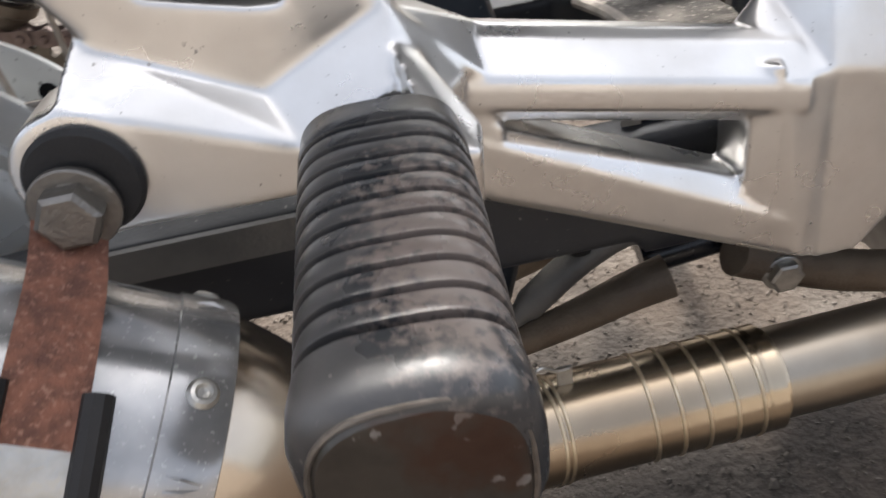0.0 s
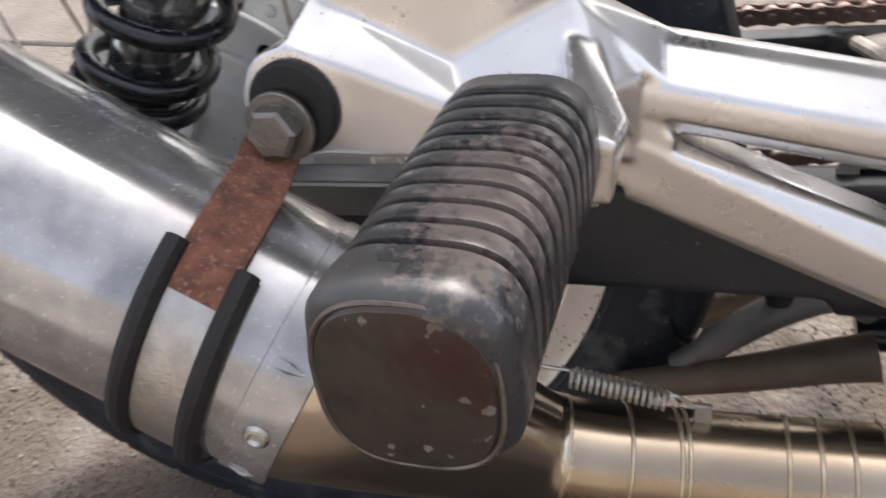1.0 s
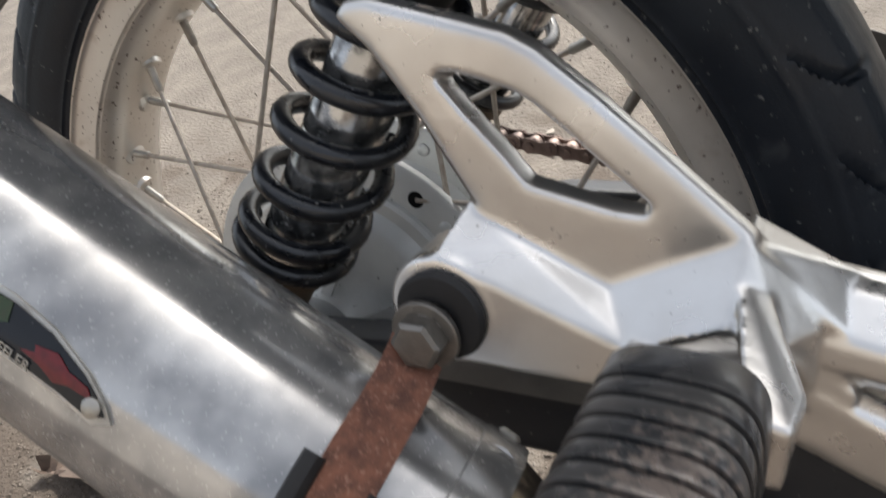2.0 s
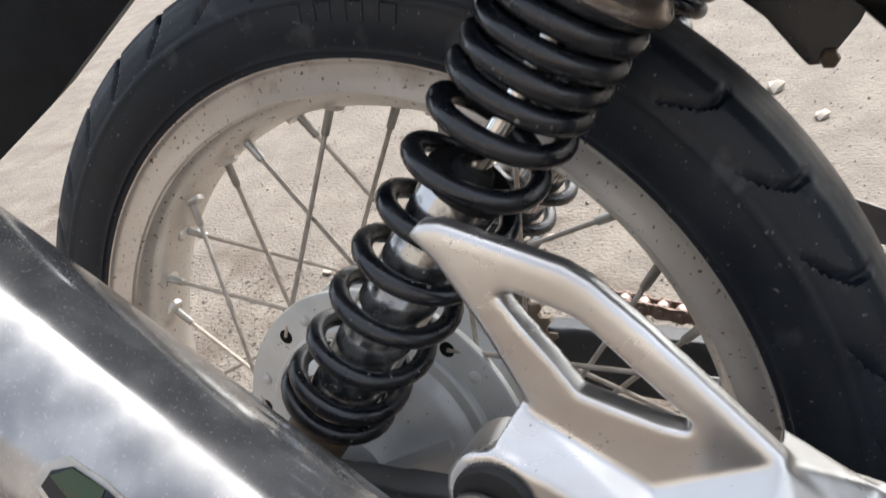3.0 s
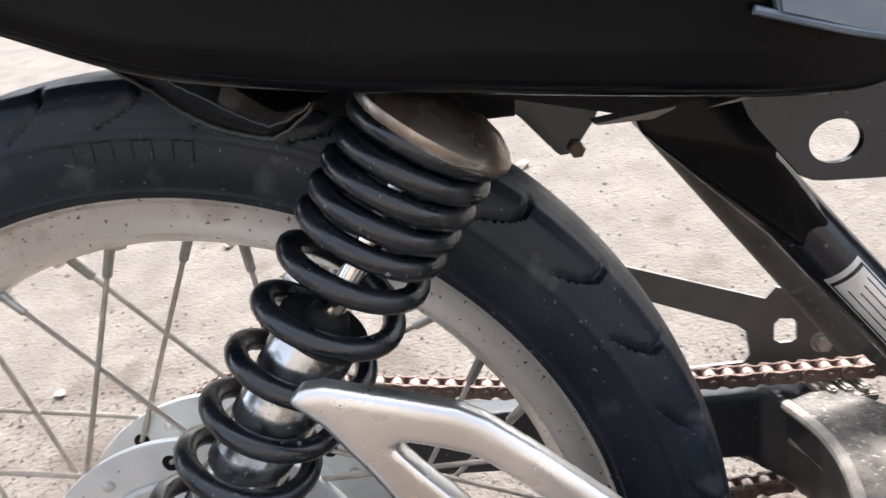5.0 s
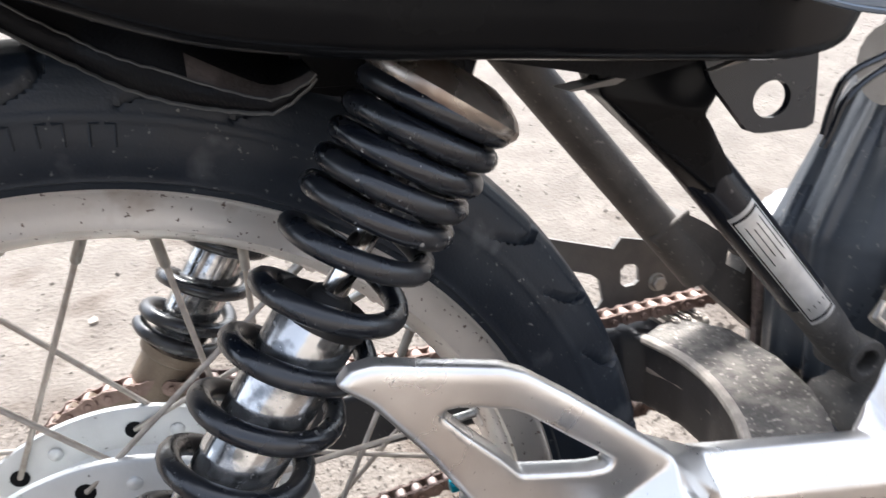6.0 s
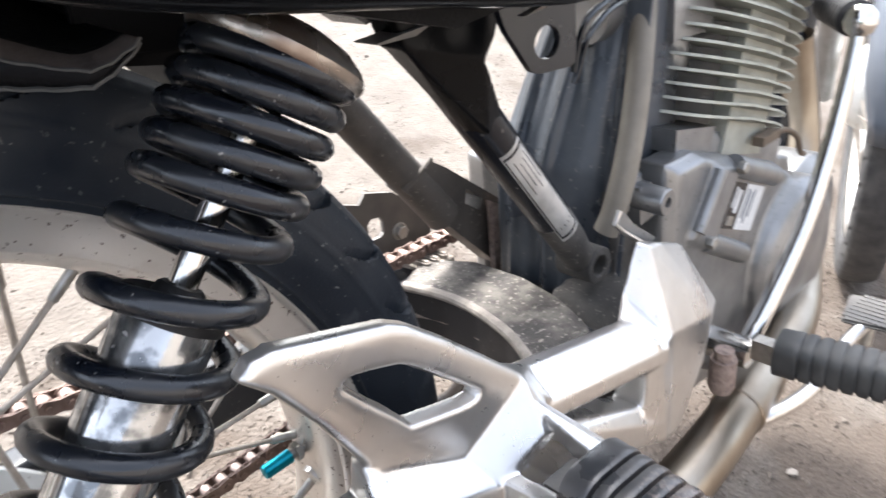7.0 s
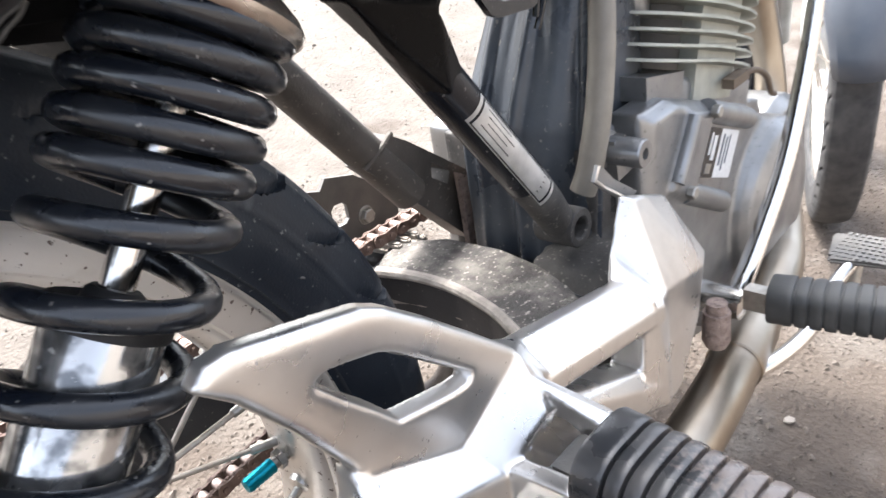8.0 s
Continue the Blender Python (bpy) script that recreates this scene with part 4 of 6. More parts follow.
def peg_mesh(root, end, w0, h0, w1, h1, ribs, depth, collar):
    """A ribbed rubber sleeve from root to end."""
    root, end = Vector(root), Vector(end)
    d = (end - root).normalized()
    side = Vector((1, 0, 0))
    side = (side - d * side.dot(d)).normalized()
    up = side.cross(d)
    if up.z < 0:
        up = -up
    length = (end - root).length
    stations = [(0, -0.0022), (0.0006, -0.0008), (0.002, 0.0)]
    body = length - collar
    pitch = body / ribs
    for k in range(1, ribs):
        a = pitch * (k + 1)
        stations += [(a - pitch * 0.86, 0.0001), (a - pitch * 0.70, 0.0004), (a - pitch * 0.36, 0.0004), (a - pitch * 0.24, 0.0002), (a - pitch * 0.215, -0.0003), (a - pitch * 0.20, -depth), (a - pitch * 0.03, -depth), (a - pitch * 0.015, -0.0005), (a + pitch * 0.02, 0.0)]
    stations = [s for s in stations if s[0] < body] + [(body + 0.001, 0.0006), (body + collar * 0.4, 0.0012), (length - 0.004, 0.0010), (length - 0.0014, -0.0004), (length, -0.0026)]
    bm = bmesh.new()
    rings = []
    for h, g in stations:
        u = h / length
        w, t = w0 + (w1 - w0) * u + 2 * g, h0 + (h1 - h0) * u + 2 * g
        rings.append([bm.verts.new(root + d * h + side * x + up * z) for x, z in rounded(56, w, t)])
    for a, b in zip(rings, rings[1:]):
        for q in range(56):
            bm.faces.new((a[q], a[(q + 1) % 56], b[(q + 1) % 56], b[q]))
    bm.faces.new(rings[0][::-1])
    bm.faces.new(rings[-1])
    return bm


PEG_A, PEG_B = Vector((0.2285, -0.2000, 0.4025)), Vector((0.2242, -0.2945, 0.3948))
peg = part("rear_footpeg", peg_mesh(PEG_A, PEG_B, 0.0415, 0.0415, 0.0395, 0.0405, 11, 0.0032, 0.0160), PEGRUBBER, BIKE, "worn black ribbed rubber footpeg")
bm = bmesh.new()
pd = (PEG_B - PEG_A).normalized()
rings = []
for h, g in ((-0.003, -0.0022), (0.0006, -0.0018), (0.0016, -0.0026), (0.0019, -0.005), (0.0020, -0.018)):
    rings.append([bm.verts.new(PEG_B + pd * h + Vector((x, 0, z))) for x, z in rounded(48, 0.0385 + 2 * g, 0.0405 + 2 * g, 2.8)])
for a, b in zip(rings, rings[1:]):
    for q in range(48):
        bm.faces.new((a[q], a[(q + 1) % 48], b[(q + 1) % 48], b[q]))
bm.faces.new(rings[-1])
part("end_plate", bm, PEGEND, peg, "scratched grey steel end plate with rust")
bm = bmesh.new()
sweep(bm, [PEG_B + pd * 0.0006 + Vector((x, 0, z)) for x, z in rounded(48, 0.0356, 0.0376, 2.8)], 0.0006, 6, closed=True)
part("plate_rim", bm, RIMSTEEL, peg, "worn bright rim")
bm = bmesh.new()
box(bm, (0.2285, -0.1960, 0.3935), (0.025, 0.022, 0.019), None, 0.002)
part("peg_tongue", bm, GREYPAINT, peg, "dull grey steel tongue")
bm = bmesh.new()
sweep(bm, [(0.2060, -0.188, 0.3925), (0.2480, -0.188, 0.3925)], 0.0036, 14)
part("peg_pin", bm, PLATED, peg)

# ---- swingarm ----
bm = bmesh.new()
for side in (-1, 1):
    hull(bm, [(x, side * y, z) for x, z0, z1 in ((-0.075, 0.300, 0.330), (0.10, 0.300, 0.346), (0.36, 0.295, 0.346)) for y in (0.088, 0.113) for z in (z0, z1)])
top = [(0.33, -0.113), (0.335, -0.088), (0.345, -0.070), (0.360, -0.040), (0.370, 0.0), (0.370, 0.035), (0.362, 0.070), (0.350, 0.088), (0.33, 0.113), (0.395, 0.108), (0.425, 0.05), (0.427, 0.0), (0.42, -0.04), (0.405, -0.075), (0.40, -0.108)]
lo_v = [bm.verts.new((x, y, 0.288)) for x, y in top]
hi_v = [bm.verts.new((x, y, 0.347)) for x, y in top]
bm.faces.new(lo_v)
bm.faces.new(hi_v[::-1])
for k in range(len(top)):
    k2 = (k + 1) % len(top)
    bm.faces.new((lo_v[k], hi_v[k], hi_v[k2], lo_v[k2]))
swingarm = soften(part("swingarm", bm, SWING, BIKE, "dusty black steel swingarm"), 0.003, 3)
bm = bmesh.new()
arch = spline([(0.331, -0.100, 0.3475), (0.336, -0.086, 0.3475), (0.346, -0.070, 0.3475), (0.360, -0.040, 0.3475), (0.369, 0.0, 0.3475), (0.369, 0.035, 0.3475), (0.361, 0.068, 0.3475)], 6)
# pale dust-coloured strips stand in for light along the arch's dark wall
sweep(bm, arch, 0.0042, 10)
sweep(bm, [p + Vector((0.004, 0, -0.026)) for p in arch], 0.0034, 10)
part("arch_lip", bm, DUST, swingarm, "dusty rolled edge of the arch, paler to look lit")
bm = bmesh.new()
tops = [p + Vector((0.002, 0, 0.0008)) for p in arch] + [Vector((x, y, 0.3483)) for x, y in ((0.392, 0.084), (0.410, 0.066), (0.421, 0.048), (0.424, 0.0), (0.416, -0.04), (0.402, -0.072), (0.385, -0.098))]
lo_v = [bm.verts.new(p) for p in tops]
hi_v = [bm.verts.new(p + Vector((0, 0, 0.0022))) for p in tops]
bm.faces.new(lo_v)
bm.faces.new(hi_v[::-1])
for k in range(len(tops)):
    k2 = (k + 1) % len(tops)
    bm.faces.new((lo_v[k], hi_v[k], hi_v[k2], lo_v[k2]))
part("cross_plate", bm, DUSTTOP, swingarm, "top plate under a crust of grey dust")
bm = bmesh.new()
for k in range(3):
    box(bm, (0.392 + 0.010 * k, 0.086, 0.350), (0.006, 0.026, 0.008), pose(0, 0, 0, 0, 0, 8), 0.0015)
box(bm, (0.402, 0.086, 0.346), (0.036, 0.032, 0.006), pose(0, 0, 0, 0, 0, 8), 0.001)
part("chain_slider", bm, DUST, swingarm, "dusty ribbed chain slider")
for side in (-1, 1):
    bm = bmesh.new()
    hull(bm, [(x, side * y, z) for x in (-0.07, 0.005) for y in (0.113, 0.116) for z in (0.302, 0.328)])
    part("adjuster_plate", bm, PLATED, swingarm)
bm = bmesh.new()
hull(bm, [(x, y, z) for x in (0.098, 0.19) for y in (-0.1165, -0.113) for z in (0.332, 0.3465)])
part("arm_rail", bm, GREYPAINT, swingarm, "grey rail with a round hole")

# ---- chain guard on the far side ----
bm = bmesh.new()
holed_plate(bm, [(0.235, 0.448), (0.365, 0.402), (0.372, 0.410), (0.40, 0.402), (0.44, 0.37), (0.44, 0.343), (0.405, 0.346), (0.300, 0.347), (0.290, 0.352), (0.350, 0.354), (0.3545, 0.360), (0.352, 0.378), (0.345, 0.384), (0.245, 0.424)], [[(0.371, 0.370), (0.371, 0.382), (0.375, 0.386), (0.384, 0.385), (0.387, 0.381), (0.387, 0.370), (0.383, 0.367), (0.375, 0.367)]], 0.120, 0.1235)
guard = part("chain_guard", bm, GREYPAINT, BIKE, "grey pressed chain guard with cut-outs")
bolt("guard_bolt", (0.404, 0.1195, 0.365), (0, -1, 0), 0.0055, 0.005, PLATED, guard, 0.008)
bm = bmesh.new()
hull(bm, [(x, y, z) for x, z0, z1 in ((-0.05, 0.285, 0.325), (0.33, 0.292, 0.343)) for y in (0.114, 0.118) for z in (z0, z1)])
part("guard_flap", bm, BLACK, guard)

# ---- main frame ----


def tube_place(x, side=-1):
    drop = 0.594 - 1.315 * (x - 0.25) if side > 0 else 0.5955 - 1.22 * (x - 0.25)
    return Vector((x, side * (0.070 - 0.07 * (x - 0.25)), drop))


bm = bmesh.new()
sweep(bm, spline([tube_place(0.215), tube_place(0.27), tube_place(0.33), tube_place(0.385)], 5), 0.0128, 28)
frame_tube = part("frame_tube", bm, BLACK, BIKE, "scuffed black frame tube with a silver sticker")
bm = bmesh.new()
sweep(bm, spline([tube_place(0.383), tube_place(0.40), Vector((0.418, -0.0555, 0.3905)), Vector((0.4285, -0.0510, 0.381))], 5), [0.0131] + [0.0130 - 0.002 * k / 15 for k in range(15)], 24)
lathe(bm, (0.4295, -0.038, 0.3800), (0, -1, 0), [(0, 0.0075), (0, 0.0130), (0.001, 0.0138), (0.029, 0.0138), (0.030, 0.0130), (0.030, 0.0085), (0.029, 0.0075)], 30, True)
part("tube_lug", bm, DUSTY, frame_tube, "dusty welded lug with an open eye")
# sticker wrapped on the tube
ta, tb = tube_place(0.330), tube_place(0.392)
td = (tb - ta).normalized()
tn = (Vector((-0.45, -0.80, 0.40)) - td * Vector((-0.45, -0.80, 0.40)).dot(td)).normalized()
ts = td.cross(tn)


def on_tube(u, a, r):
    return ta.lerp(tb, u) + tn * (r * math.cos(a)) + ts * (r * math.sin(a))


def wrap(u0, u1, a0, a1, r, name, mat, n=14):
    bm = bmesh.new()
    g = [[bm.verts.new(on_tube(u, a0 + (a1 - a0) * k / n, r)) for k in range(n + 1)] for u in (u0, u1)]
    for k in range(n):
        bm.faces.new((g[0][k], g[0][k + 1], g[1][k + 1], g[1][k]))
    return part(name, bm, mat, frame_tube)


wrap(0.0, 1.0, -0.68, 0.68, 0.01305, "sticker", STICKER)
for u0, u1, a0, a1 in ((0.03, 0.05, -0.6, 0.6), (0.95, 0.97, -0.6, 0.6), (0.03, 0.97, -0.63, -0.57), (0.03, 0.97, 0.57, 0.63)):
    wrap(u0, u1, a0, a1, 0.01315, "sticker_line", BLACK)
for k in range(4):
    wrap(0.10 + 0.02 * (k % 3), 0.38 + 0.06 * (k % 2), -0.42 + 0.24 * k, -0.38 + 0.24 * k, 0.01315, "sticker_bar", BLACK, 4)
bm = bmesh.new()
sweep(bm, spline([tube_place(0.215, 1), tube_place(0.30, 1), tube_place(0.36, 1), tube_place(0.40, 1)], 5), 0.0140, 24)
far_tube = part("far_frame_tube", bm, BROWNBLACK, BIKE, "dusty black frame tube and gusset on the far side")
bm = bmesh.new()
holed_plate(bm, [(0.357, 0.433), (0.384, 0.448), (0.400, 0.438), (0.470, 0.384), (0.470, 0.33), (0.452, 0.335), (0.431, 0.357)], [[(0.420, 0.4145), (0.438, 0.4005), (0.434, 0.3910), (0.418, 0.4025)]], 0.052, 0.074)
part("frame_gusset", bm, BROWNBLACK, far_tube, "dusty brown box gusset with a hole")
bm = bmesh.new()
sweep(bm, spline([(0.356, 0.0515, 0.433), (0.368, 0.049, 0.441), (0.385, 0.0515, 0.449)], 4), 0.0022, 8)
part("weld_seam", bm, BROWNBLACK, far_tube)
bm = bmesh.new()
hull(bm, [(x, y, z) for y in (0.043, 0.048) for x, z in ((0.438, 0.400), (0.482, 0.372), (0.478, 0.31), (0.440, 0.32))])
part("pivot_plate", bm, RUSTDUST, far_tube, "pitted brown pivot plate")
# rails, tab with a hole and cross pieces under the seat
for side in (-1, 1):
    bm = bmesh.new()
    sweep(bm, spline([(-0.25, side * 0.095, 0.765), (0.05, side * 0.10, 0.680), (0.20, side * 0.10, 0.635), (0.45, side * 0.085, 0.62)], 5), 0.013, 20)
    part("seat_rail", bm, BLACK, frame_tube)
bm = bmesh.new()
hull(bm, [(x, y, z) for y in (-0.082, -0.058) for x, z in ((0.205, 0.618), (0.28, 0.612), (0.262, 0.585), (0.235, 0.578), (0.215, 0.592))])
part("gusset", bm, BLACK, frame_tube)
# the tube flares into a flat gusset under the panel
bm = bmesh.new()
fc = tube_place(0.318)
hull(bm, [(0.2465, -0.0920, 0.5660), (0.2965, -0.0920, 0.5520), (0.2480, -0.074, 0.566), (0.294, -0.074, 0.553)] + [tuple(fc + Vector((0.773 * e, s, 0.634 * e))) for e, s in ((0.0118, 0.0), (-0.0118, 0.0), (0.007, -0.0115), (-0.007, -0.0115))])
hull(bm, [(x, y, z) for y in (-0.0920, -0.074) for x, z in ((0.2465, 0.5660), (0.2965, 0.5520), (0.3040, 0.5620), (0.3180, 0.6000), (0.2350, 0.6000))])
soften(part("tube_gusset", bm, PANEL, frame_tube, "black flared gusset at the top of the tube"), 0.0012, 5)
# thin grey flange pieces, their colour standing for reflected light
bm = bmesh.new()
hull(bm, [(x, y, z) for y in (-0.0950, -0.080) for x, z in ((0.2285, 0.5722), (0.2590, 0.5752), (0.2585, 0.5744), (0.2505, 0.5716), (0.2300, 0.5714))])
part("bent_flange", bm, GREYPAINT, frame_tube, "scuffed bent flange, grey for the light it reflects")
bm = bmesh.new()
hull(bm, [(x, y, z) for y in (-0.0940, -0.086) for x, z in ((0.2480, 0.5795), (0.2670, 0.5812), (0.2670, 0.5803), (0.2480, 0.5786))])
part("flange_edge", bm, GREYPAINT, frame_tube)
bm = bmesh.new()
oo = resample([(0.272, 0.585), (0.2775, 0.5715), (0.2946, 0.5502), (0.2995, 0.5480), (0.3255, 0.5468), (0.3275, 0.5490), (0.3270, 0.585)], 40)
cx, cz = 0.3058, 0.5613
hh = []
for x, z in oo:
    a = math.atan2(z - cz, x - cx)
    hh.append((cx + 0.0090 * math.cos(a), cz + 0.0076 * math.sin(a)))
ring_plate(bm, oo, hh, -0.1215, -0.1180)
part("tab_with_hole", bm, BLACK, frame_tube, "black tab with an oval hole", angle=30)
bm = bmesh.new()
slab(bm, [(0.170, 0.600), (0.1760, 0.5680), (0.1860, 0.5655), (0.2063, 0.5490), (0.2275, 0.5225), (0.2310, 0.5195), (0.2370, 0.5200), (0.2440, 0.5265), (0.2552, 0.5421), (0.280, 0.600)], 0.118, 0.1215, None, 0.0008)
part("far_gusset", bm, BLACK, frame_tube)
bolt("gusset_bolt", (0.2415, 0.1175, 0.5235), (0, -1, 0), 0.005, 0.008, BROWNED, frame_tube)
# pivot region
bm = bmesh.new()
hull(bm, [(x, y, z) for y in (-0.090, -0.030) for x, z in ((0.424, 0.350), (0.455, 0.356), (0.49, 0.35), (0.49, 0.26), (0.42, 0.27), (0.410, 0.335))])
hull(bm, [(x, y, z) for y in (-0.060, 0.075) for x, z in ((0.462, 0.42), (0.50, 0.42), (0.51, 0.25), (0.455, 0.25))])
soften(part("pivot_bracket", bm, DUSTY, BIKE, "dusty black frame pivot bracket"), 0.0025, 3)

# ---- centre stand, folded ----
bm = bmesh.new()
sweep(bm, spline([(0.366, -0.060, 0.2295), (0.345, -0.060, 0.2245), (0.315, -0.060, 0.2150), (0.28, -0.058, 0.2040), (0.235, -0.055, 0.1910)], 5), [0.0128 - 0.0052 * k / 20 for k in range(21)], 18)
stand = part("centre_stand", bm, BROWNED, BIKE, "brown dusty centre stand folded up")
bm = bmesh.new()
sweep(bm, spline([(0.45, 0.06, 0.20), (0.38, 0.055, 0.195), (0.30, 0.05, 0.18), (0.235, 0.04, 0.16)], 5), 0.013, 14)
part("stand_leg", bm, BROWNED, stand)
bm = bmesh.new()
sweep(bm, spline([(0.272, -0.050, 0.2060), (0.295, -0.050, 0.2270), (0.322, -0.050, 0.2480), (0.347, -0.050, 0.2590), (0.362, -0.050, 0.2520)], 5), [0.0075] * 4 + [0.0105] * 17, 18, flat=0.8)
part("stand_arm", bm, GREYPAINT, stand, "grey bent foot arm of the stand")
bm = bmesh.new()
lathe(bm, (0.318, -0.052, 0.268), (0.2, 0, -1), [(0, 0), (0, 0.0060), (0.002, 0.0075), (0.014, 0.0070), (0.016, 0)], 18)
part("rubber_stop", bm, RUBBER, stand, "black rubber stop")
bm = bmesh.new()
sweep(bm, spline([(0.405, -0.058, 0.2330), (0.430, -0.058, 0.2215), (0.475, -0.058, 0.2030), (0.525, -0.058, 0.1900)], 5), 0.0125, 18)
part("stand_bracket", bm, BROWNED, stand, "brown dusty stand bracket")
bm = bmesh.new()
sweep(bm, [(0.362, -0.03, 0.222), (0.40, -0.032, 0.228), (0.45, -0.03, 0.23)], 0.011, 14)
part("stand_stop", bm, BLACK, stand)
bolt("stand_bolt", (0.428, -0.070, 0.2215), (0, -1, 0), 0.0085, 0.006, PLATED, stand, 0.011)

# ---- tail: side panel and mudguard ----
EDGE = [(-0.42, 0.775), (-0.30, 0.735), (-0.16, 0.692), (-0.06, 0.6615), (0.0, 0.643), (0.04, 0.6315), (0.075, 0.6165), (0.10, 0.6085), (0.14, 0.6010), (0.18, 0.5960), (0.22, 0.5905), (0.26, 0.5855), (0.295, 0.5820), (0.313, 0.5845), (0.3205, 0.5925)]


def panel_section(x, z):
    """From the inner lip round the lower edge and up the bulging side."""
    return [(-0.118, z + 0.004), (-0.140, z + 0.001), (-0.158, z), (-0.164, z + 0.0015), (-0.1665, z + 0.006), (-0.167, z + 0.014), (-0.171, z + 0.03), (-0.177, z + 0.06), (-0.178, z + 0.10), (-0.172, z + 0.15), (-0.158, z + 0.19), (-0.12, z + 0.21)]


bm = bmesh.new()
rows = []
for p in spline([(x, 0, z) for x, z in EDGE], 4):
    k = max(0.0, min(1.0, (p.x - 0.27) / 0.048))
    rows.append([bm.verts.new((p.x, y * (1 - 0.10 * k), z + (0.02 * k if j > 5 else 0))) for j, (y, z) in enumerate(panel_section(p.x, p.z))])
for a, b in zip(rows, rows[1:]):
    for q in range(len(a) - 1):
        bm.faces.new((a[q], a[q + 1], b[q + 1], b[q]))
panel = part("side_panel", bm, PANEL, BIKE, "glossy black tail side panel", angle=60)
m = panel.modifiers.new("thick", "SOLIDIFY")
m.thickness = 0.0025
# blue-grey inlay on the panel
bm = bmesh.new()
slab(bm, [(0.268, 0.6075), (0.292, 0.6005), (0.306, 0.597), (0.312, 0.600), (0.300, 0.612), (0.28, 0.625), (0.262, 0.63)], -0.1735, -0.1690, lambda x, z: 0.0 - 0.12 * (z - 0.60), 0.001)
part("panel_inlay", bm, BLUEGREY, panel, "blue-grey inlay")
bm = bmesh.new()
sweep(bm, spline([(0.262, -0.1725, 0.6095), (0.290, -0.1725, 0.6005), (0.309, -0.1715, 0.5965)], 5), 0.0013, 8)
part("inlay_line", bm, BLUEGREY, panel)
# seat base above closes the tail
bm = bmesh.new()
hull(bm, [(x, y, z) for x, z in ((-0.42, 0.95), (-0.42, 0.80), (0.50, 0.66), (0.62, 0.70), (0.62, 0.86)) for y in (-0.12, 0.12)])
part("seat", bm, SEAT, BIKE, "black seat")
bm = bmesh.new()
rows = []
for p in spline([(x, 0, z) for x, z in EDGE], 2):
    rows.append([bm.verts.new((p.x, -y, z + 0.03 + 0.10 * max(0.0, -p.x))) for y, z in panel_section(p.x, p.z)])
for a, b in zip(rows, rows[1:]):
    for q in range(len(a) - 1):
        bm.faces.new((a[q], a[q + 1], b[q + 1], b[q]))
far_panel = part("far_side_panel", bm, PANEL, BIKE, "glossy black tail side panel", angle=60)
m = far_panel.modifiers.new("thick", "SOLIDIFY")
m.thickness = 0.0025
# underside strips below the panel
bm = bmesh.new()
hull(bm, [(x, y, z) for x, z0, z1 in ((0.165, 0.598, 0.602), (0.235, 0.580, 0.60), (0.285, 0.586, 0.60)) for y in (-0.135, -0.11) for z in (z0, z1)])
part("under_tray", bm, MATBLACK, panel)
bm = bmesh.new()
hull(bm, [(x, y, z) for y in (-0.1510, -0.1470) for x, z in ((0.2555, 0.5820), (0.2700, 0.5850), (0.2790, 0.5855), (0.2660, 0.5830))])
part("tray_edge", bm, GREYPAINT, panel, "scuffed bright tray edge")

# rear mudguard: an arched sheet over the tyre, with a flap on each side that ends in a point
bm = bmesh.new()
rows = []
for k in range(34):
    a = radians(64 + 30 * k / 33)
    rows.append([bm.verts.new((r * math.cos(a), y, 0.31 + r * math.sin(a))) for y, r in ((-0.060, 0.330), (-0.048, 0.342), (-0.025, 0.348), (0, 0.350), (0.025, 0.348), (0.048, 0.342), (0.060, 0.330))])
for a, b in zip(rows, rows[1:]):
    for q in range(6):
        bm.faces.new((a[q], a[q + 1], b[q + 1], b[q]))
mudguard = part("rear_mudguard", bm, MATBLACK, BIKE, "matt black plastic rear mudguard with a torn edge")
m = mudguard.modifiers.new("thick", "SOLIDIFY")
m.thickness = 0.0022
LOWER = [(-0.08, 0.700), (-0.03, 0.665), (0.0, 0.638), (0.02, 0.6195), (0.04, 0.6045), (0.057, 0.5945), (0.076, 0.5875), (0.095, 0.5840), (0.110, 0.5830), (0.120, 0.5875), (0.1265, 0.5925)]
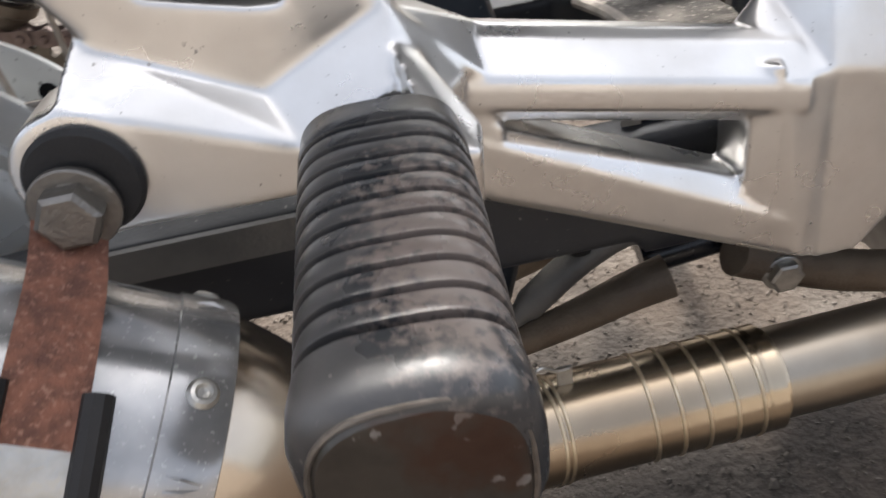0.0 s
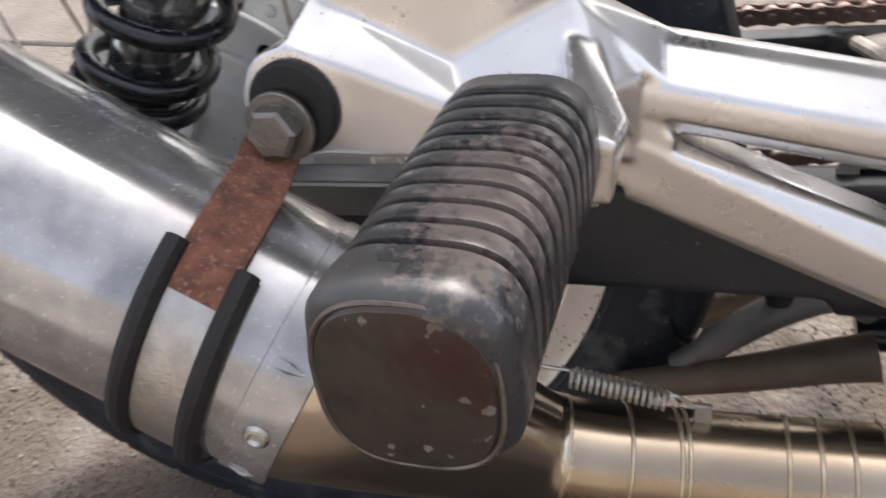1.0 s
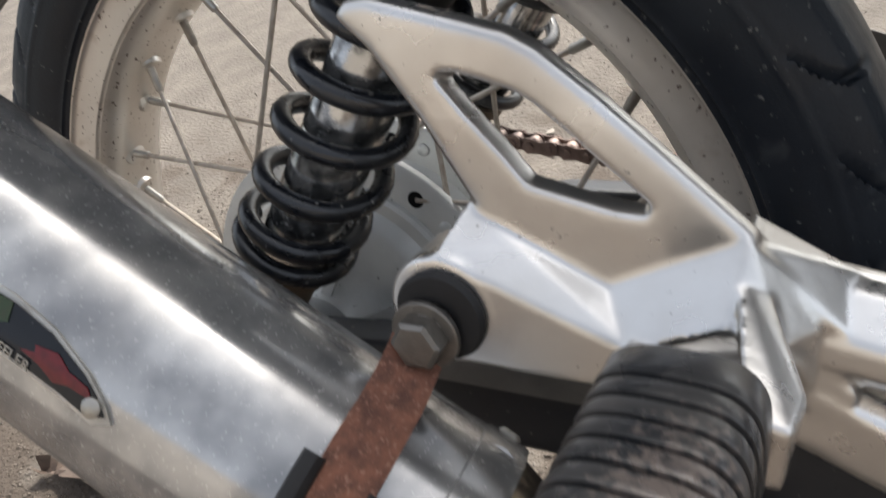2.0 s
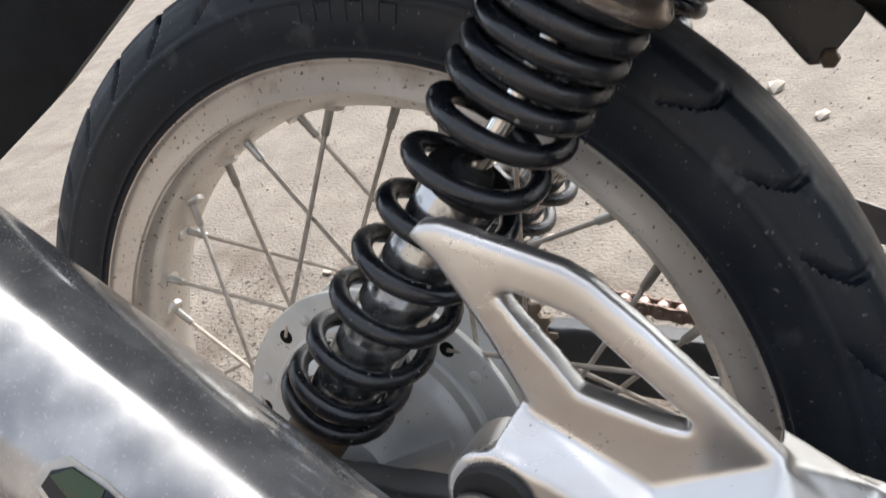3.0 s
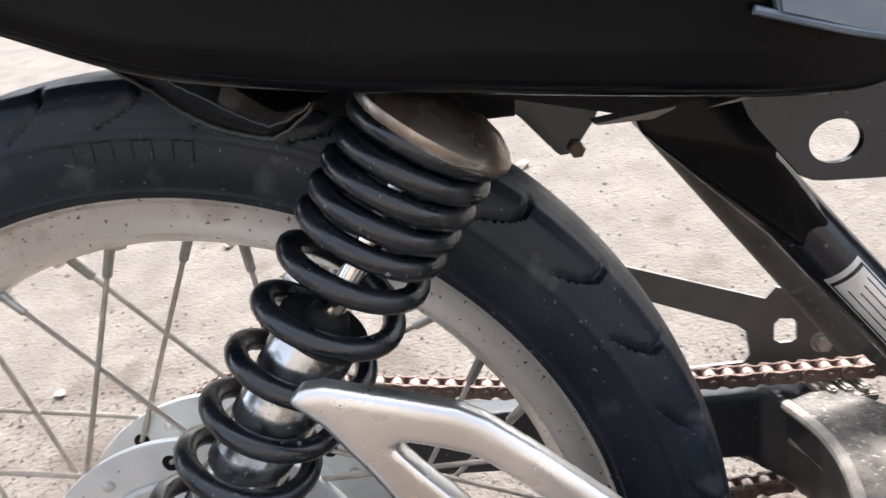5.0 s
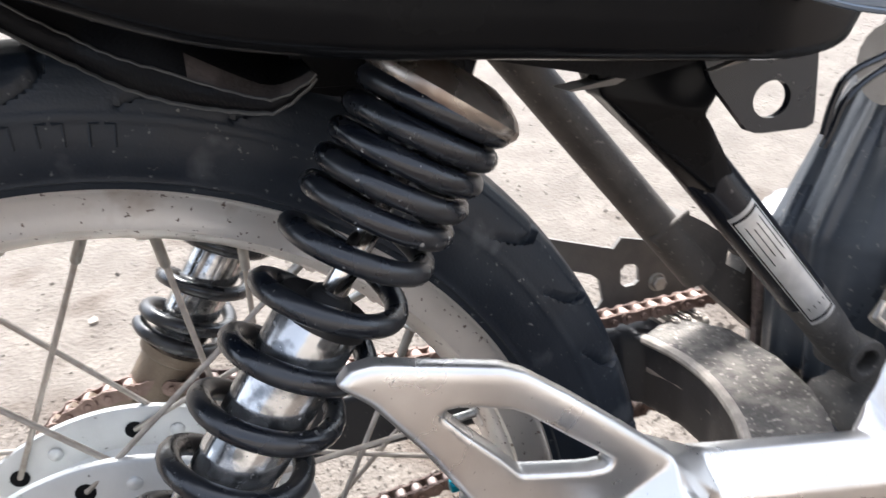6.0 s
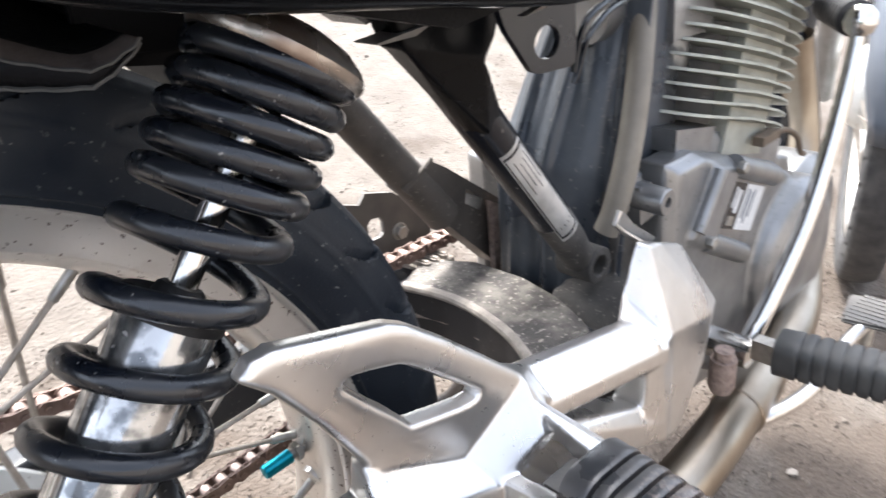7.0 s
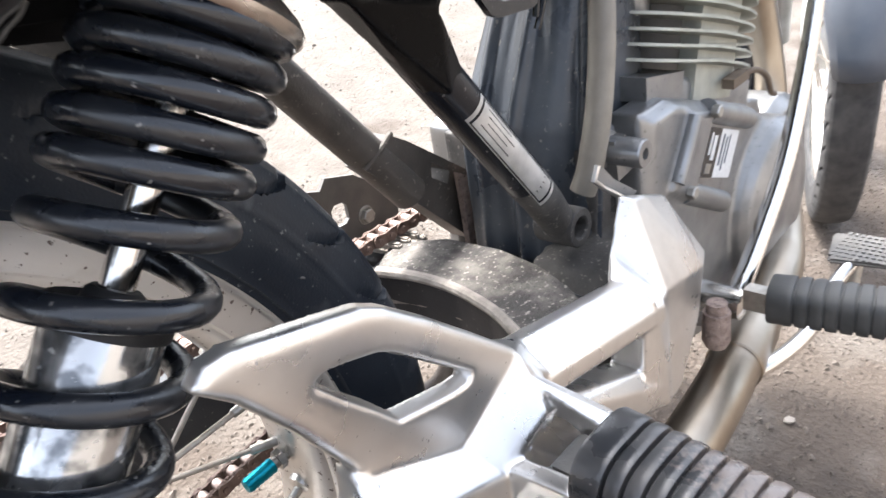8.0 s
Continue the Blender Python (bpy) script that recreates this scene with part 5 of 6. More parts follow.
for side in (-1, 1):
    bm = bmesh.new()
    rows = []
    for p in spline([(x, 0, z) for x, z in LOWER], 5):
        e = max(0.0, min(1.0, (0.1265 - p.x) / 0.05))
        o = 0.055 * max(0.0, min(1.0, (p.x - 0.045) / 0.065)) - 0.006
        rows.append([bm.verts.new((p.x, side * (y + o), z)) for y, z in ((0.0620, p.z), (0.0640, p.z + 0.001 + 0.005 * e), (0.0635, p.z + 0.0015 + 0.010 * e), (0.052, p.z + 0.002 + 0.019 * e), (0.047 - 0.4 * o, p.z + 0.003 + 0.034 * e), (0.046 - o, p.z + 0.006 + 0.085 * e))])
    edges = [[v.co.copy() for v in row] for row in rows]
    for a, b in zip(rows, rows[1:]):
        for q in range(5):
            f = bm.faces.new((a[q], a[q + 1], b[q + 1], b[q]))
            f.material_index = 1 if q == 2 and a[2].co.x > 0.080 else 0
    flap = part("mudguard_flap", bm, (MATBLACK, LEDGE), mudguard, "thin black flap with a dusty ledge", angle=60)
    m = flap.modifiers.new("thick", "SOLIDIFY")
    m.thickness = 0.0016
    # paler strips along the flap's edges draw the light that they catch
    for q, r, first in ((0, 0.0008, 10), (2, 0.0006, 0)):
        bm = bmesh.new()
        sweep(bm, [p[q] + Vector((0, side * 0.0004, 0.0003 * math.sin(900 * p[q].x))) for p in edges[first:]], r, 6)
        part("lit_torn_edge", bm, GREYRUBBER, mudguard, "torn flap edge, made paler for the light along it")
bm = bmesh.new()
slab(bm, [(0.122, 0.584), (0.16, 0.581), (0.20, 0.589), (0.24, 0.602), (0.24, 0.665), (0.122, 0.665)], -0.072, -0.068, None, 0.0008)
part("inner_fender", bm, MATBLACK, mudguard)
bm = bmesh.new()
slab(bm, [(-0.02, 0.665), (0.03, 0.630), (0.07, 0.604), (0.11, 0.586), (0.14, 0.576), (0.165, 0.572), (0.20, 0.572), (0.21, 0.69), (-0.02, 0.71)], -0.0475, -0.0445, None, 0.0008)
part("inner_liner", bm, MATBLACK, mudguard)
# hanging tail part behind the wheel
bm = bmesh.new()
hull(bm, [(x - 0.96 * (y - 0.05), y, z + 0.1 * (y - 0.05)) for y in (0.04, 0.15) for x, z in ((-0.124, 0.665), (-0.350, 0.522), (-0.62, 0.38), (-0.65, 0.62), (-0.30, 0.76))])
part("number_carrier", bm, MATBLACK, BIKE, "dark tail plate carrier")

# ---- airbox, hose and cables ----


def airbox_far(z):
    return max(0.440, 0.451 + 0.655 * (z - 0.453))


def airbox_near(z):
    return 0.478 + 0.15 * (z - 0.45)


bm = bmesh.new()
hull(bm, [p for z in (0.335, 0.435, 0.62) for p in ((airbox_far(z) + 0.012, 0.030, z), (airbox_near(z) + 0.012, -0.052, z), (0.60, 0.030, z), (0.56, -0.045, z))])
airbox = part("airbox", bm, AIRBOX, BIKE, "dusty blue-black plastic airbox")
bm = bmesh.new()
rows = []
for j in range(61):
    z = 0.335 + 0.29 * j / 60
    row = []
    for i in range(49):
        u = i / 48
        x = airbox_far(z) * (1 - u) + airbox_near(z) * u - 0.012 * math.sin(math.pi * u)
        crease = 0.0
        for c, w, dpt, lean in ((0.16, 0.035, 0.0045, 0.10), (0.34, 0.06, -0.004, -0.16), (0.47, 0.03, 0.005, 0.06), (0.66, 0.05, 0.0035, -0.10), (0.82, 0.03, -0.003, 0.14)):
            q = (u - c - lean * (z - 0.48) - 0.02 * math.sin(31 * z + 9 * c)) / w
            crease += 1.5 * dpt * math.exp(-q * q) * (0.6 + 0.4 * math.sin(23 * z + 20 * c))
        row.append(bm.verts.new((x - crease, 0.035 - 0.097 * u, z)))
    rows.append(row)
for a, b in zip(rows, rows[1:]):
    for q in range(48):
        bm.faces.new((a[q], a[q + 1], b[q + 1], b[q]))
skin = part("creased_cover", bm, AIRBOX, airbox, "creased dusty plastic cover", angle=180)
m = skin.modifiers.new("thick", "SOLIDIFY")
m.thickness = 0.0015
bm = bmesh.new()
sweep(bm, spline([(0.508, -0.046, 0.560), (0.490, -0.056, 0.525), (0.4755, -0.063, 0.490), (0.4620, -0.066, 0.450), (0.4515, -0.064, 0.415), (0.4460, -0.060, 0.398)], 6), 0.0090, 20)
part("breather_hose", bm, HOSE, BIKE, "old beige rubber breather hose")
for k in range(2):
    bm = bmesh.new()
    sweep(bm, spline([(0.42, -0.09, 0.575 - 0.012 * k), (0.385, -0.10, 0.568 - 0.006 * k), (0.360, -0.105, 0.563 - 0.010 * k), (0.352, -0.105, 0.552 - 0.014 * k), (0.349, -0.104, 0.537 - 0.006 * k)], 5), 0.0018, 8)
    part("cable", bm, BLACK, BIKE, "thin black cable")

# ---- engine ----
bm = bmesh.new()
hull(bm, [(x, y, z) for y in (-0.060, 0.10) for x, z in ((0.470, 0.42), (0.500, 0.435), (0.62, 0.405), (0.76, 0.365), (0.80, 0.30), (0.76, 0.20), (0.66, 0.165), (0.52, 0.18), (0.475, 0.28))])
engine = soften(part("engine", bm, ENGINE, BIKE, "dusty grey alloy engine case"), 0.004, 3)
bm = bmesh.new()
cov = [(0.492, 0.438), (0.530, 0.438), (0.600, 0.414), (0.680, 0.386), (0.735, 0.352), (0.760, 0.300), (0.740, 0.240), (0.690, 0.195), (0.610, 0.195), (0.535, 0.245), (0.502, 0.31), (0.488, 0.37)]
n = len(cov)
cxm, czm = sum(p[0] for p in cov) / n, sum(p[1] for p in cov) / n
hull(bm, [(x, -0.056, z) for x, z in cov] + [(x, -0.078, z) for x, z in cov] + [(cxm + (x - cxm) * 0.93, -0.086, czm + (z - czm) * 0.93) for x, z in cov])
lathe(bm, (0.712, -0.07, 0.285), (0, -1, 0), [(0, 0), (0, 0.078), (0.022, 0.078), (0.031, 0.070), (0.036, 0.055), (0.038, 0)], 48)
lathe(bm, (0.815, -0.02, 0.275), (0, -1, 0), [(0, 0), (0, 0.075), (0.040, 0.075), (0.050, 0.062), (0.053, 0)], 40)
hull(bm, [(x, y, z) for y in (-0.080, -0.092) for x, z in ((0.552, 0.422), (0.588, 0.410), (0.552, 0.350), (0.517, 0.372))])
soften(part("clutch_cover", bm, ENGINE, engine, "grey alloy clutch cover with bosses"), 0.0025, 4)
for name_, a, b, r in (("cover_boss", (0.588, -0.084, 0.4105), (0.668, -0.084, 0.3775), 0.0095), ("cover_boss", (0.546, -0.084, 0.360), (0.618, -0.084, 0.321), 0.0095)):
    bm = bmesh.new()
    sweep(bm, [a, b], r, 18)
    part(name_, bm, ENGINE, engine)
for x, z in ((0.582, 0.4130), (0.540, 0.3635), (0.52, 0.30), (0.640, 0.215), (0.735, 0.31)):
    bolt("cover_bolt", (x, -0.092, z), (0, -1, 0), 0.0045, 0.006, PLATED, engine)
# oil sticker with plain bars
bm = bmesh.new()
su, sv = Vector((0.927, 0, -0.374)).normalized(), Vector((-0.525, 0, -0.85)).normalized()
so = Vector((0.590, -0.0868, 0.397))
for q0, q1, matx, nm in ((0.0, 0.024, BLACK, "oil_sticker"), (0.024, 0.060, WHITE, "oil_sticker")):
    b2 = bmesh.new()
    c = [so + su * a + sv * b + Vector((0, dy, 0)) for dy in (0.0, -0.0006) for a, b in ((q0, 0), (q1, 0), (q1, 0.040), (q0, 0.040))]
    hull(b2, c)
    st = part(nm, b2, matx, engine, "small black and white sticker")
bm.free()
for a, w, b0, b1, matx in ((0.005, 0.003, 0.004, 0.022, WHITE), (0.011, 0.006, 0.006, 0.026, WHITE), (0.006, 0.010, 0.029, 0.037, PLATED), (0.029, 0.003, 0.004, 0.030, BLUEGREY), (0.036, 0.002, 0.006, 0.034, BLUEGREY), (0.042, 0.002, 0.004, 0.028, BLUEGREY)):
    b2 = bmesh.new()
    hull(b2, [so + su * (a + e * w) + sv * b + Vector((0, dy, 0)) for dy in (-0.0004, -0.0010) for e in (0, 1) for b in (b0, b1)])
    part("sticker_bar", b2, matx, engine)
# mount boss
bm = bmesh.new()
lathe(bm, (0.474, -0.055, 0.419), (0, -1, 0), [(0, 0.0100), (0.036, 0.0100), (0.0375, 0.0090), (0.0375, 0.0040), (0.030, 0.0038), (0.030, 0)], 28)
lathe(bm, (0.474, -0.050, 0.419), (0, -1, 0), [(0, 0.0135), (0.016, 0.0130), (0.017, 0.010)], 28)
hull(bm, [(x, y, z) for y in (-0.060, -0.074) for x, z in ((0.466, 0.428), (0.482, 0.428), (0.490, 0.400), (0.470, 0.398))])
part("mount_boss", bm, ENGINE, engine, "round alloy mount boss with a hole")
# cylinder with cooling fins
CYL_O, CYL_D = Vector((0.620, -0.005, 0.408)), Vector((0.26, 0, 0.966)).normalized()
cx1 = Vector((CYL_D.z, 0, -CYL_D.x))
bm = bmesh.new()
lathe(bm, CYL_O, CYL_D, [(0, 0), (0, 0.056), (0.21, 0.056), (0.21, 0)], 32)
cyl = part("cylinder", bm, GREYPAINT, engine, "finned alloy cylinder")
for k in range(14):
    c = CYL_O + CYL_D * (0.030 + 0.0108 * k)
    bm = bmesh.new()
    rr = [(x, y) for x, y in rounded(36, 0.205, 0.145, 5)]
    lo_f = [bm.verts.new(c + cx1 * x + CYL_D * (-0.9 * max(0.0, x - 0.02) ** 2 - 0.004 * max(0.0, x) / 0.1) + Vector((0, y, 0))) for x, y in rr]
    hi_f = [bm.verts.new(c + CYL_D * (0.0022 - 0.9 * max(0.0, x - 0.02) ** 2 - 0.004 * max(0.0, x) / 0.1) + cx1 * x * 0.995 + Vector((0, y * 0.995, 0))) for x, y in rr]
    bm.faces.new(lo_f)
    bm.faces.new(hi_f[::-1])
    for q in range(36):
        bm.faces.new((lo_f[q], hi_f[q], hi_f[(q + 1) % 36], lo_f[(q + 1) % 36]))
    part("cooling_fin", bm, FIN, engine)
bm = bmesh.new()
hull(bm, [CYL_O + CYL_D * h + cx1 * x + Vector((0, y, 0)) for h in (0.0, 0.18) for x in (-0.026, 0.050) for y in (-0.0645, -0.03)])
part("fin_bridge", bm, FIN, engine)
bm = bmesh.new()
hull(bm, [CYL_O + CYL_D * h + cx1 * x + Vector((0, y, 0)) for h, g in ((-0.05, 1.0), (0.012, 1.0), (0.018, 0.95)) for x in (-0.085 * g, 0.098 * g) for y in (-0.062 * g, 0.062)])
part("cylinder_base", bm, ENGINE, engine, "grey alloy cylinder base")
# raised strip shaped to give the bright upright highlight on the cover
bm = bmesh.new()
sweep(bm, [so + su * -0.043 + sv * -0.006 + Vector((0, -0.004, 0)), so + su * -0.046 + sv * 0.044 + Vector((0, -0.004, 0))], 0.0058, 16)
part("cover_rib", bm, ENGINE, engine, "raised alloy rib placed along a highlight on the cover")
# carburettor and inlet
bm = bmesh.new()
hull(bm, [(x, y, z) for x, z in ((0.535, 0.515), (0.59, 0.515), (0.595, 0.565), (0.53, 0.57)) for y in (-0.055, 0.02)])
sweep(bm, [(0.47, -0.02, 0.545), (0.62, -0.02, 0.535)], 0.024, 20)
lathe(bm, (0.562, -0.025, 0.52), (0, 0, -1), [(0, 0), (0, 0.026), (0.03, 0.024), (0.035, 0.012), (0.048, 0.010), (0.048, 0)], 24)
lathe(bm, (0.562, -0.025, 0.56), (0, 0, 1), [(0, 0), (0, 0.021), (0.03, 0.021), (0.04, 0.015), (0.04, 0)], 24)
part("carburettor", bm, ENGINE, engine, "grey alloy carburettor")
bm = bmesh.new()
hull(bm, [(x, y, z) for x, z in ((0.520, 0.437), (0.575, 0.425), (0.580, 0.443), (0.520, 0.455)) for y in (-0.070, -0.03)])
part("starter_cover", bm, ENGINE, engine)
bm = bmesh.new()
sweep(bm, spline([(0.655, -0.078, 0.412), (0.680, -0.084, 0.416), (0.70, -0.088, 0.405), (0.712, -0.088, 0.388), (0.73, -0.085, 0.380)], 5), 0.0026, 10)
hull(bm, [(x, y, z) for x in (0.640, 0.672) for y in (-0.084, -0.074) for z in (0.411, 0.419)])
part("clutch_cable_end", bm, BROWNED, engine, "rusty cable end")
# kick starter lever
bm = bmesh.new()
KL = spline([(0.560, -0.120, 0.262), (0.566, -0.124, 0.278), (0.590, -0.128, 0.310), (0.625, -0.132, 0.360), (0.657, -0.132, 0.425), (0.672, -0.132, 0.475), (0.680, -0.131, 0.510)], 6)
sweep(bm, KL, [0.0088 - 0.0030 * k / (len(KL) - 1) for k in range(len(KL))], 20, flat=0.75)
kick = part("kick_lever", bm, CHROME, BIKE, "chrome kick starter lever")
bm = bmesh.new()
lathe(bm, (0.552, -0.085, 0.268), (0, -1, 0), [(0, 0.013), (0.036, 0.013), (0.046, 0.012), (0.048, 0.007), (0.048, 0)], 24)
part("lever_hub", bm, CHROME, kick)
bm = bmesh.new()
lathe(bm, (0.680, -0.131, 0.500), (0.1, 0, 1), [(0, 0.007), (0.003, 0.0105), (0.010, 0.0130), (0.018, 0.0110), (0.023, 0.006), (0.024, 0)], 22)
part("lever_knuckle", bm, CHROME, kick)
prof = [(0.02, 0.006)]
for k in range(9):
    prof += [(0.024 + 0.008 * k, 0.0145), (0.029 + 0.008 * k, 0.0145), (0.030 + 0.008 * k, 0.0125)]
prof += [(0.10, 0.0)]
bm = bmesh.new()
lathe(bm, (0.670, -0.138, 0.511), (0.80, 0.58, 0.0), prof, 18)
part("lever_rubber", bm, RUBBER, kick, "black ribbed lever rubber")

# ---- rider footpeg and brake pedal ----
fp = part("front_footpeg", peg_mesh((0.548, -0.152, 0.283), (0.566, -0.262, 0.286), 0.037, 0.032, 0.035, 0.031, 10, 0.0016, 0.012), GREYRUBBER, BIKE, "dusty black ribbed rubber footpeg")
bm = bmesh.new()
hull(bm, [(x, y, z) for y in (-0.154, -0.136) for x, z in ((0.537, 0.292), (0.552, 0.290), (0.554, 0.276), (0.538, 0.274))])
part("peg_bracket", bm, PLATED, fp)
bm = bmesh.new()
lathe(bm, (0.509, -0.128, 0.292), (0, 0, -1), [(-0.002, 0), (-0.002, 0.0075), (0.006, 0.0075), (0.006, 0.010), (0.030, 0.0105), (0.036, 0.008), (0.036, 0)], 20)
part("pivot_bolt", bm, RUSTDUST, fp, "rusty pivot bolt")
bm = bmesh.new()
sweep(bm, spline([(0.50, -0.125, 0.222), (0.54, -0.150, 0.220), (0.60, -0.165, 0.222), (0.66, -0.165, 0.232), (0.700, -0.170, 0.240)], 6), 0.0065, 14)
pedal = part("brake_pedal", bm, CHROME, BIKE, "chrome brake pedal with a ribbed pad")
bm = bmesh.new()
box(bm, (0.714, -0.175, 0.2465), (0.044, 0.052, 0.005), pose(0, 0, 0, 0, -8, 10), 0.002)
for i in range(7):
    for j in range(9):
        box(bm, (0.697 + 0.0058 * i, -0.196 + 0.0053 * j - 0.001 * i, 0.2466 + 0.0008 * i), (0.0040, 0.0034, 0.0024), pose(0, 0, 0, 0, -8, 10))
part("pedal_pad", bm, GREYPAINT, pedal, "waffled steel pad", smooth=False)
bm = bmesh.new()
sweep(bm, [(0.712, -0.172, 0.245), (0.709, -0.171, 0.216)], 0.006, 12)
part("pedal_stem", bm, PLATED, pedal)

# ---- front wheel, turned to the left ----
STEER = Matrix.Translation((1.302, 0.020, 0.302)) @ Matrix.Rotation(radians(20), 4, "Z")
front_wheel = part("front_wheel", rim_mesh((0, 0, 0), 0.62), RIM, BIKE, "front wheel turned to the left")
front_wheel.matrix_local = STEER
part("tyre", tyre_mesh((0, 0, 0), 480, -0.001, 48, 0.72), TYRE2, front_wheel, "dusty ribbed front tyre", angle=50)
bm = bmesh.new()
lathe(bm, (0, 0, 0), ACROSS, [(-0.04, 0.0), (-0.04, 0.062), (-0.03, 0.065), (0.03, 0.065), (0.05, 0.05), (0.05, 0.0)], 48)
part("hub", bm, HUB, front_wheel)
for i in range(36):
    ra = radians(5 + 10 * i)
    ha = ra + (1 if (i // 2) % 2 else -1) * radians(24)
    sy = -0.03 if i % 2 else 0.03
    bm = bmesh.new()
    sweep(bm, [(0.210 * math.cos(ra), 0, 0.210 * math.sin(ra)), (0.06 * math.cos(ha), sy, 0.06 * math.sin(ha))], 0.0016, 6)
    part("spoke", bm, SPOKE, front_wheel)
bm = bmesh.new()
rows = []
for k in range(30):
    a = radians(35 + 143 * k / 29)
    w = 0.044 if k < 27 else 0.044 - 0.005 * (k - 26)
    rows.append([bm.verts.new((r * math.cos(a), y, r * math.sin(a))) for y, r in ((-w, 0.298), (-w, 0.318), (-w * 0.8, 0.331), (-w * 0.4, 0.338), (0, 0.340), (w * 0.4, 0.338), (w * 0.8, 0.331), (w, 0.318), (w, 0.298))])
for a, b in zip(rows, rows[1:]):
    for q in range(8):
        bm.faces.new((a[q], a[q + 1], b[q + 1], b[q]))
fender = part("front_mudguard", bm, FENDER, front_wheel, "dusty blue-grey front mudguard")
m = fender.modifiers.new("thick", "SOLIDIFY")
m.thickness = 0.002
for side in (-1, 1):
    bm = bmesh.new()
    sweep(bm, [(0.02, side * 0.085, -0.02), (-0.16, side * 0.085, 0.36)], 0.018, 20)
    part("fork_leg", bm, ENGINE, front_wheel)
# lower frame tube in front of the engine
bm = bmesh.new()
sweep(bm, spline([(0.93, 0.0, 0.62), (0.88, 0.0, 0.40), (0.84, 0.0, 0.22), (0.76, 0.0, 0.16)], 5), 0.018, 18)
part("down_tube", bm, BLACK, BIKE)

# side stand on the far side holds the motorcycle up
bm = bmesh.new()
sweep(bm, spline([(0.46, 0.10, 0.20), (0.48, 0.16, 0.12), (0.47, 0.235, 0.064)], 5), 0.011, 14)
part("side_stand", bm, BLACK, BIKE, "black side stand")

# ---- stones, gravel and leaf on the ground ----
rng = random.Random(7)


def pebble(bm, c, r, squash=0.6):
    made = bmesh.ops.create_icosphere(bm, subdivisions=1, radius=1)
    a = rng.uniform(0, 6.28)
    for v in made["verts"]:
        k = r * rng.uniform(0.75, 1.15)
        x, y = v.co.x * k * 1.25, v.co.y * k * 0.9
        v.co = Vector((c[0] + x * math.cos(a) - y * math.sin(a), c[1] + x * math.sin(a) + y * math.cos(a), c[2] + v.co.z * k * squash))


verts, faces, nv = [], [], 0
tet = [(1, 0, -0.3), (-0.5, 0.87, -0.3), (-0.5, -0.87, -0.3), (0.1, 0.1, 0.9), (0.6, -0.6, 0.4), (-0.6, 0.5, 0.45)]
tf = [(0, 4, 3), (0, 3, 5), (0, 5, 1), (5, 3, 2), (5, 2, 1), (3, 4, 2), (4, 0, 2)]
for k in range(90000):
    x, y = (rng.uniform(-0.9, 1.9), rng.uniform(-0.9, 1.9)) if k % 3 == 0 else (rng.uniform(-0.7, 1.5), rng.uniform(-0.65, 0.6))
    r = 0.0006 + 0.0024 * rng.random() ** 3
    if rng.random() < 0.02:
        r *= 2.2
    a = rng.uniform(0, 6.28)
    for px, py, pz in tet:
        s = r * rng.uniform(0.7, 1.3)
        verts.append((x + s * (px * math.cos(a) - py * math.sin(a)), y + s * (px * math.sin(a) + py * math.cos(a)), s * (pz + 0.15)))
    faces += [tuple(nv + q for q in f) for f in tf]
    nv += 6
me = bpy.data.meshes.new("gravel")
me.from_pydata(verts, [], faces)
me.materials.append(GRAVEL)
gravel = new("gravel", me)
tagged(gravel, "fine pale gravel scattered on the ground", "gravel", kind="stuff")
WORLD = LEAN


def on_ground(x, y):
    return (x, y, 0.0)


for x, y, r in ((0.14, 1.35, 0.022), (0.23, 1.21, 0.016), (0.77, -0.11, 0.007), (0.95, 0.9, 0.014), (-0.35, 1.0, 0.012), (1.5, 0.35, 0.02), (-0.15, 0.75, 0.008), (0.55, 1.9, 0.03), (1.05, -0.25, 0.010), (0.6, 0.55, 0.008), (-0.5, 0.6, 0.01), (2.0, 1.2, 0.04), (2.6, 0.6, 0.05)):
    bm = bmesh.new()
    pebble(bm, (x, y, r * 0.35), r)
    st = part("stone", bm, STONE, None, angle=30)
    tagged(st, "small pale stone lying on the ground", "stone", "stones on the ground")
bm = bmesh.new()
rows = []
for i in range(9):
    u = i / 8
    w = 0.026 * math.sin(math.pi * min(1, u * 0.92 + 0.06)) ** 0.8
    rows.append([bm.verts.new((-0.51 + 0.12 * u, 0.0 + v * w * (1 + 0.25 * math.sin(9 * u + 4 * v)) + 0.02 * math.sin(3 * u), 0.008 + 0.018 * abs(v) ** 1.5 + 0.012 * math.sin(7 * u + 3 * v))) for v in (-1, -0.6, -0.2, 0.2, 0.6, 1)])
for a, b in zip(rows, rows[1:]):
    for q in range(5):
        bm.faces.new((a[q], a[q + 1], b[q + 1], b[q]))
dry = part("dry_leaf", bm, LEAF, None)
tagged(dry, "curled dry brown leaf lying on the ground", "leaf")

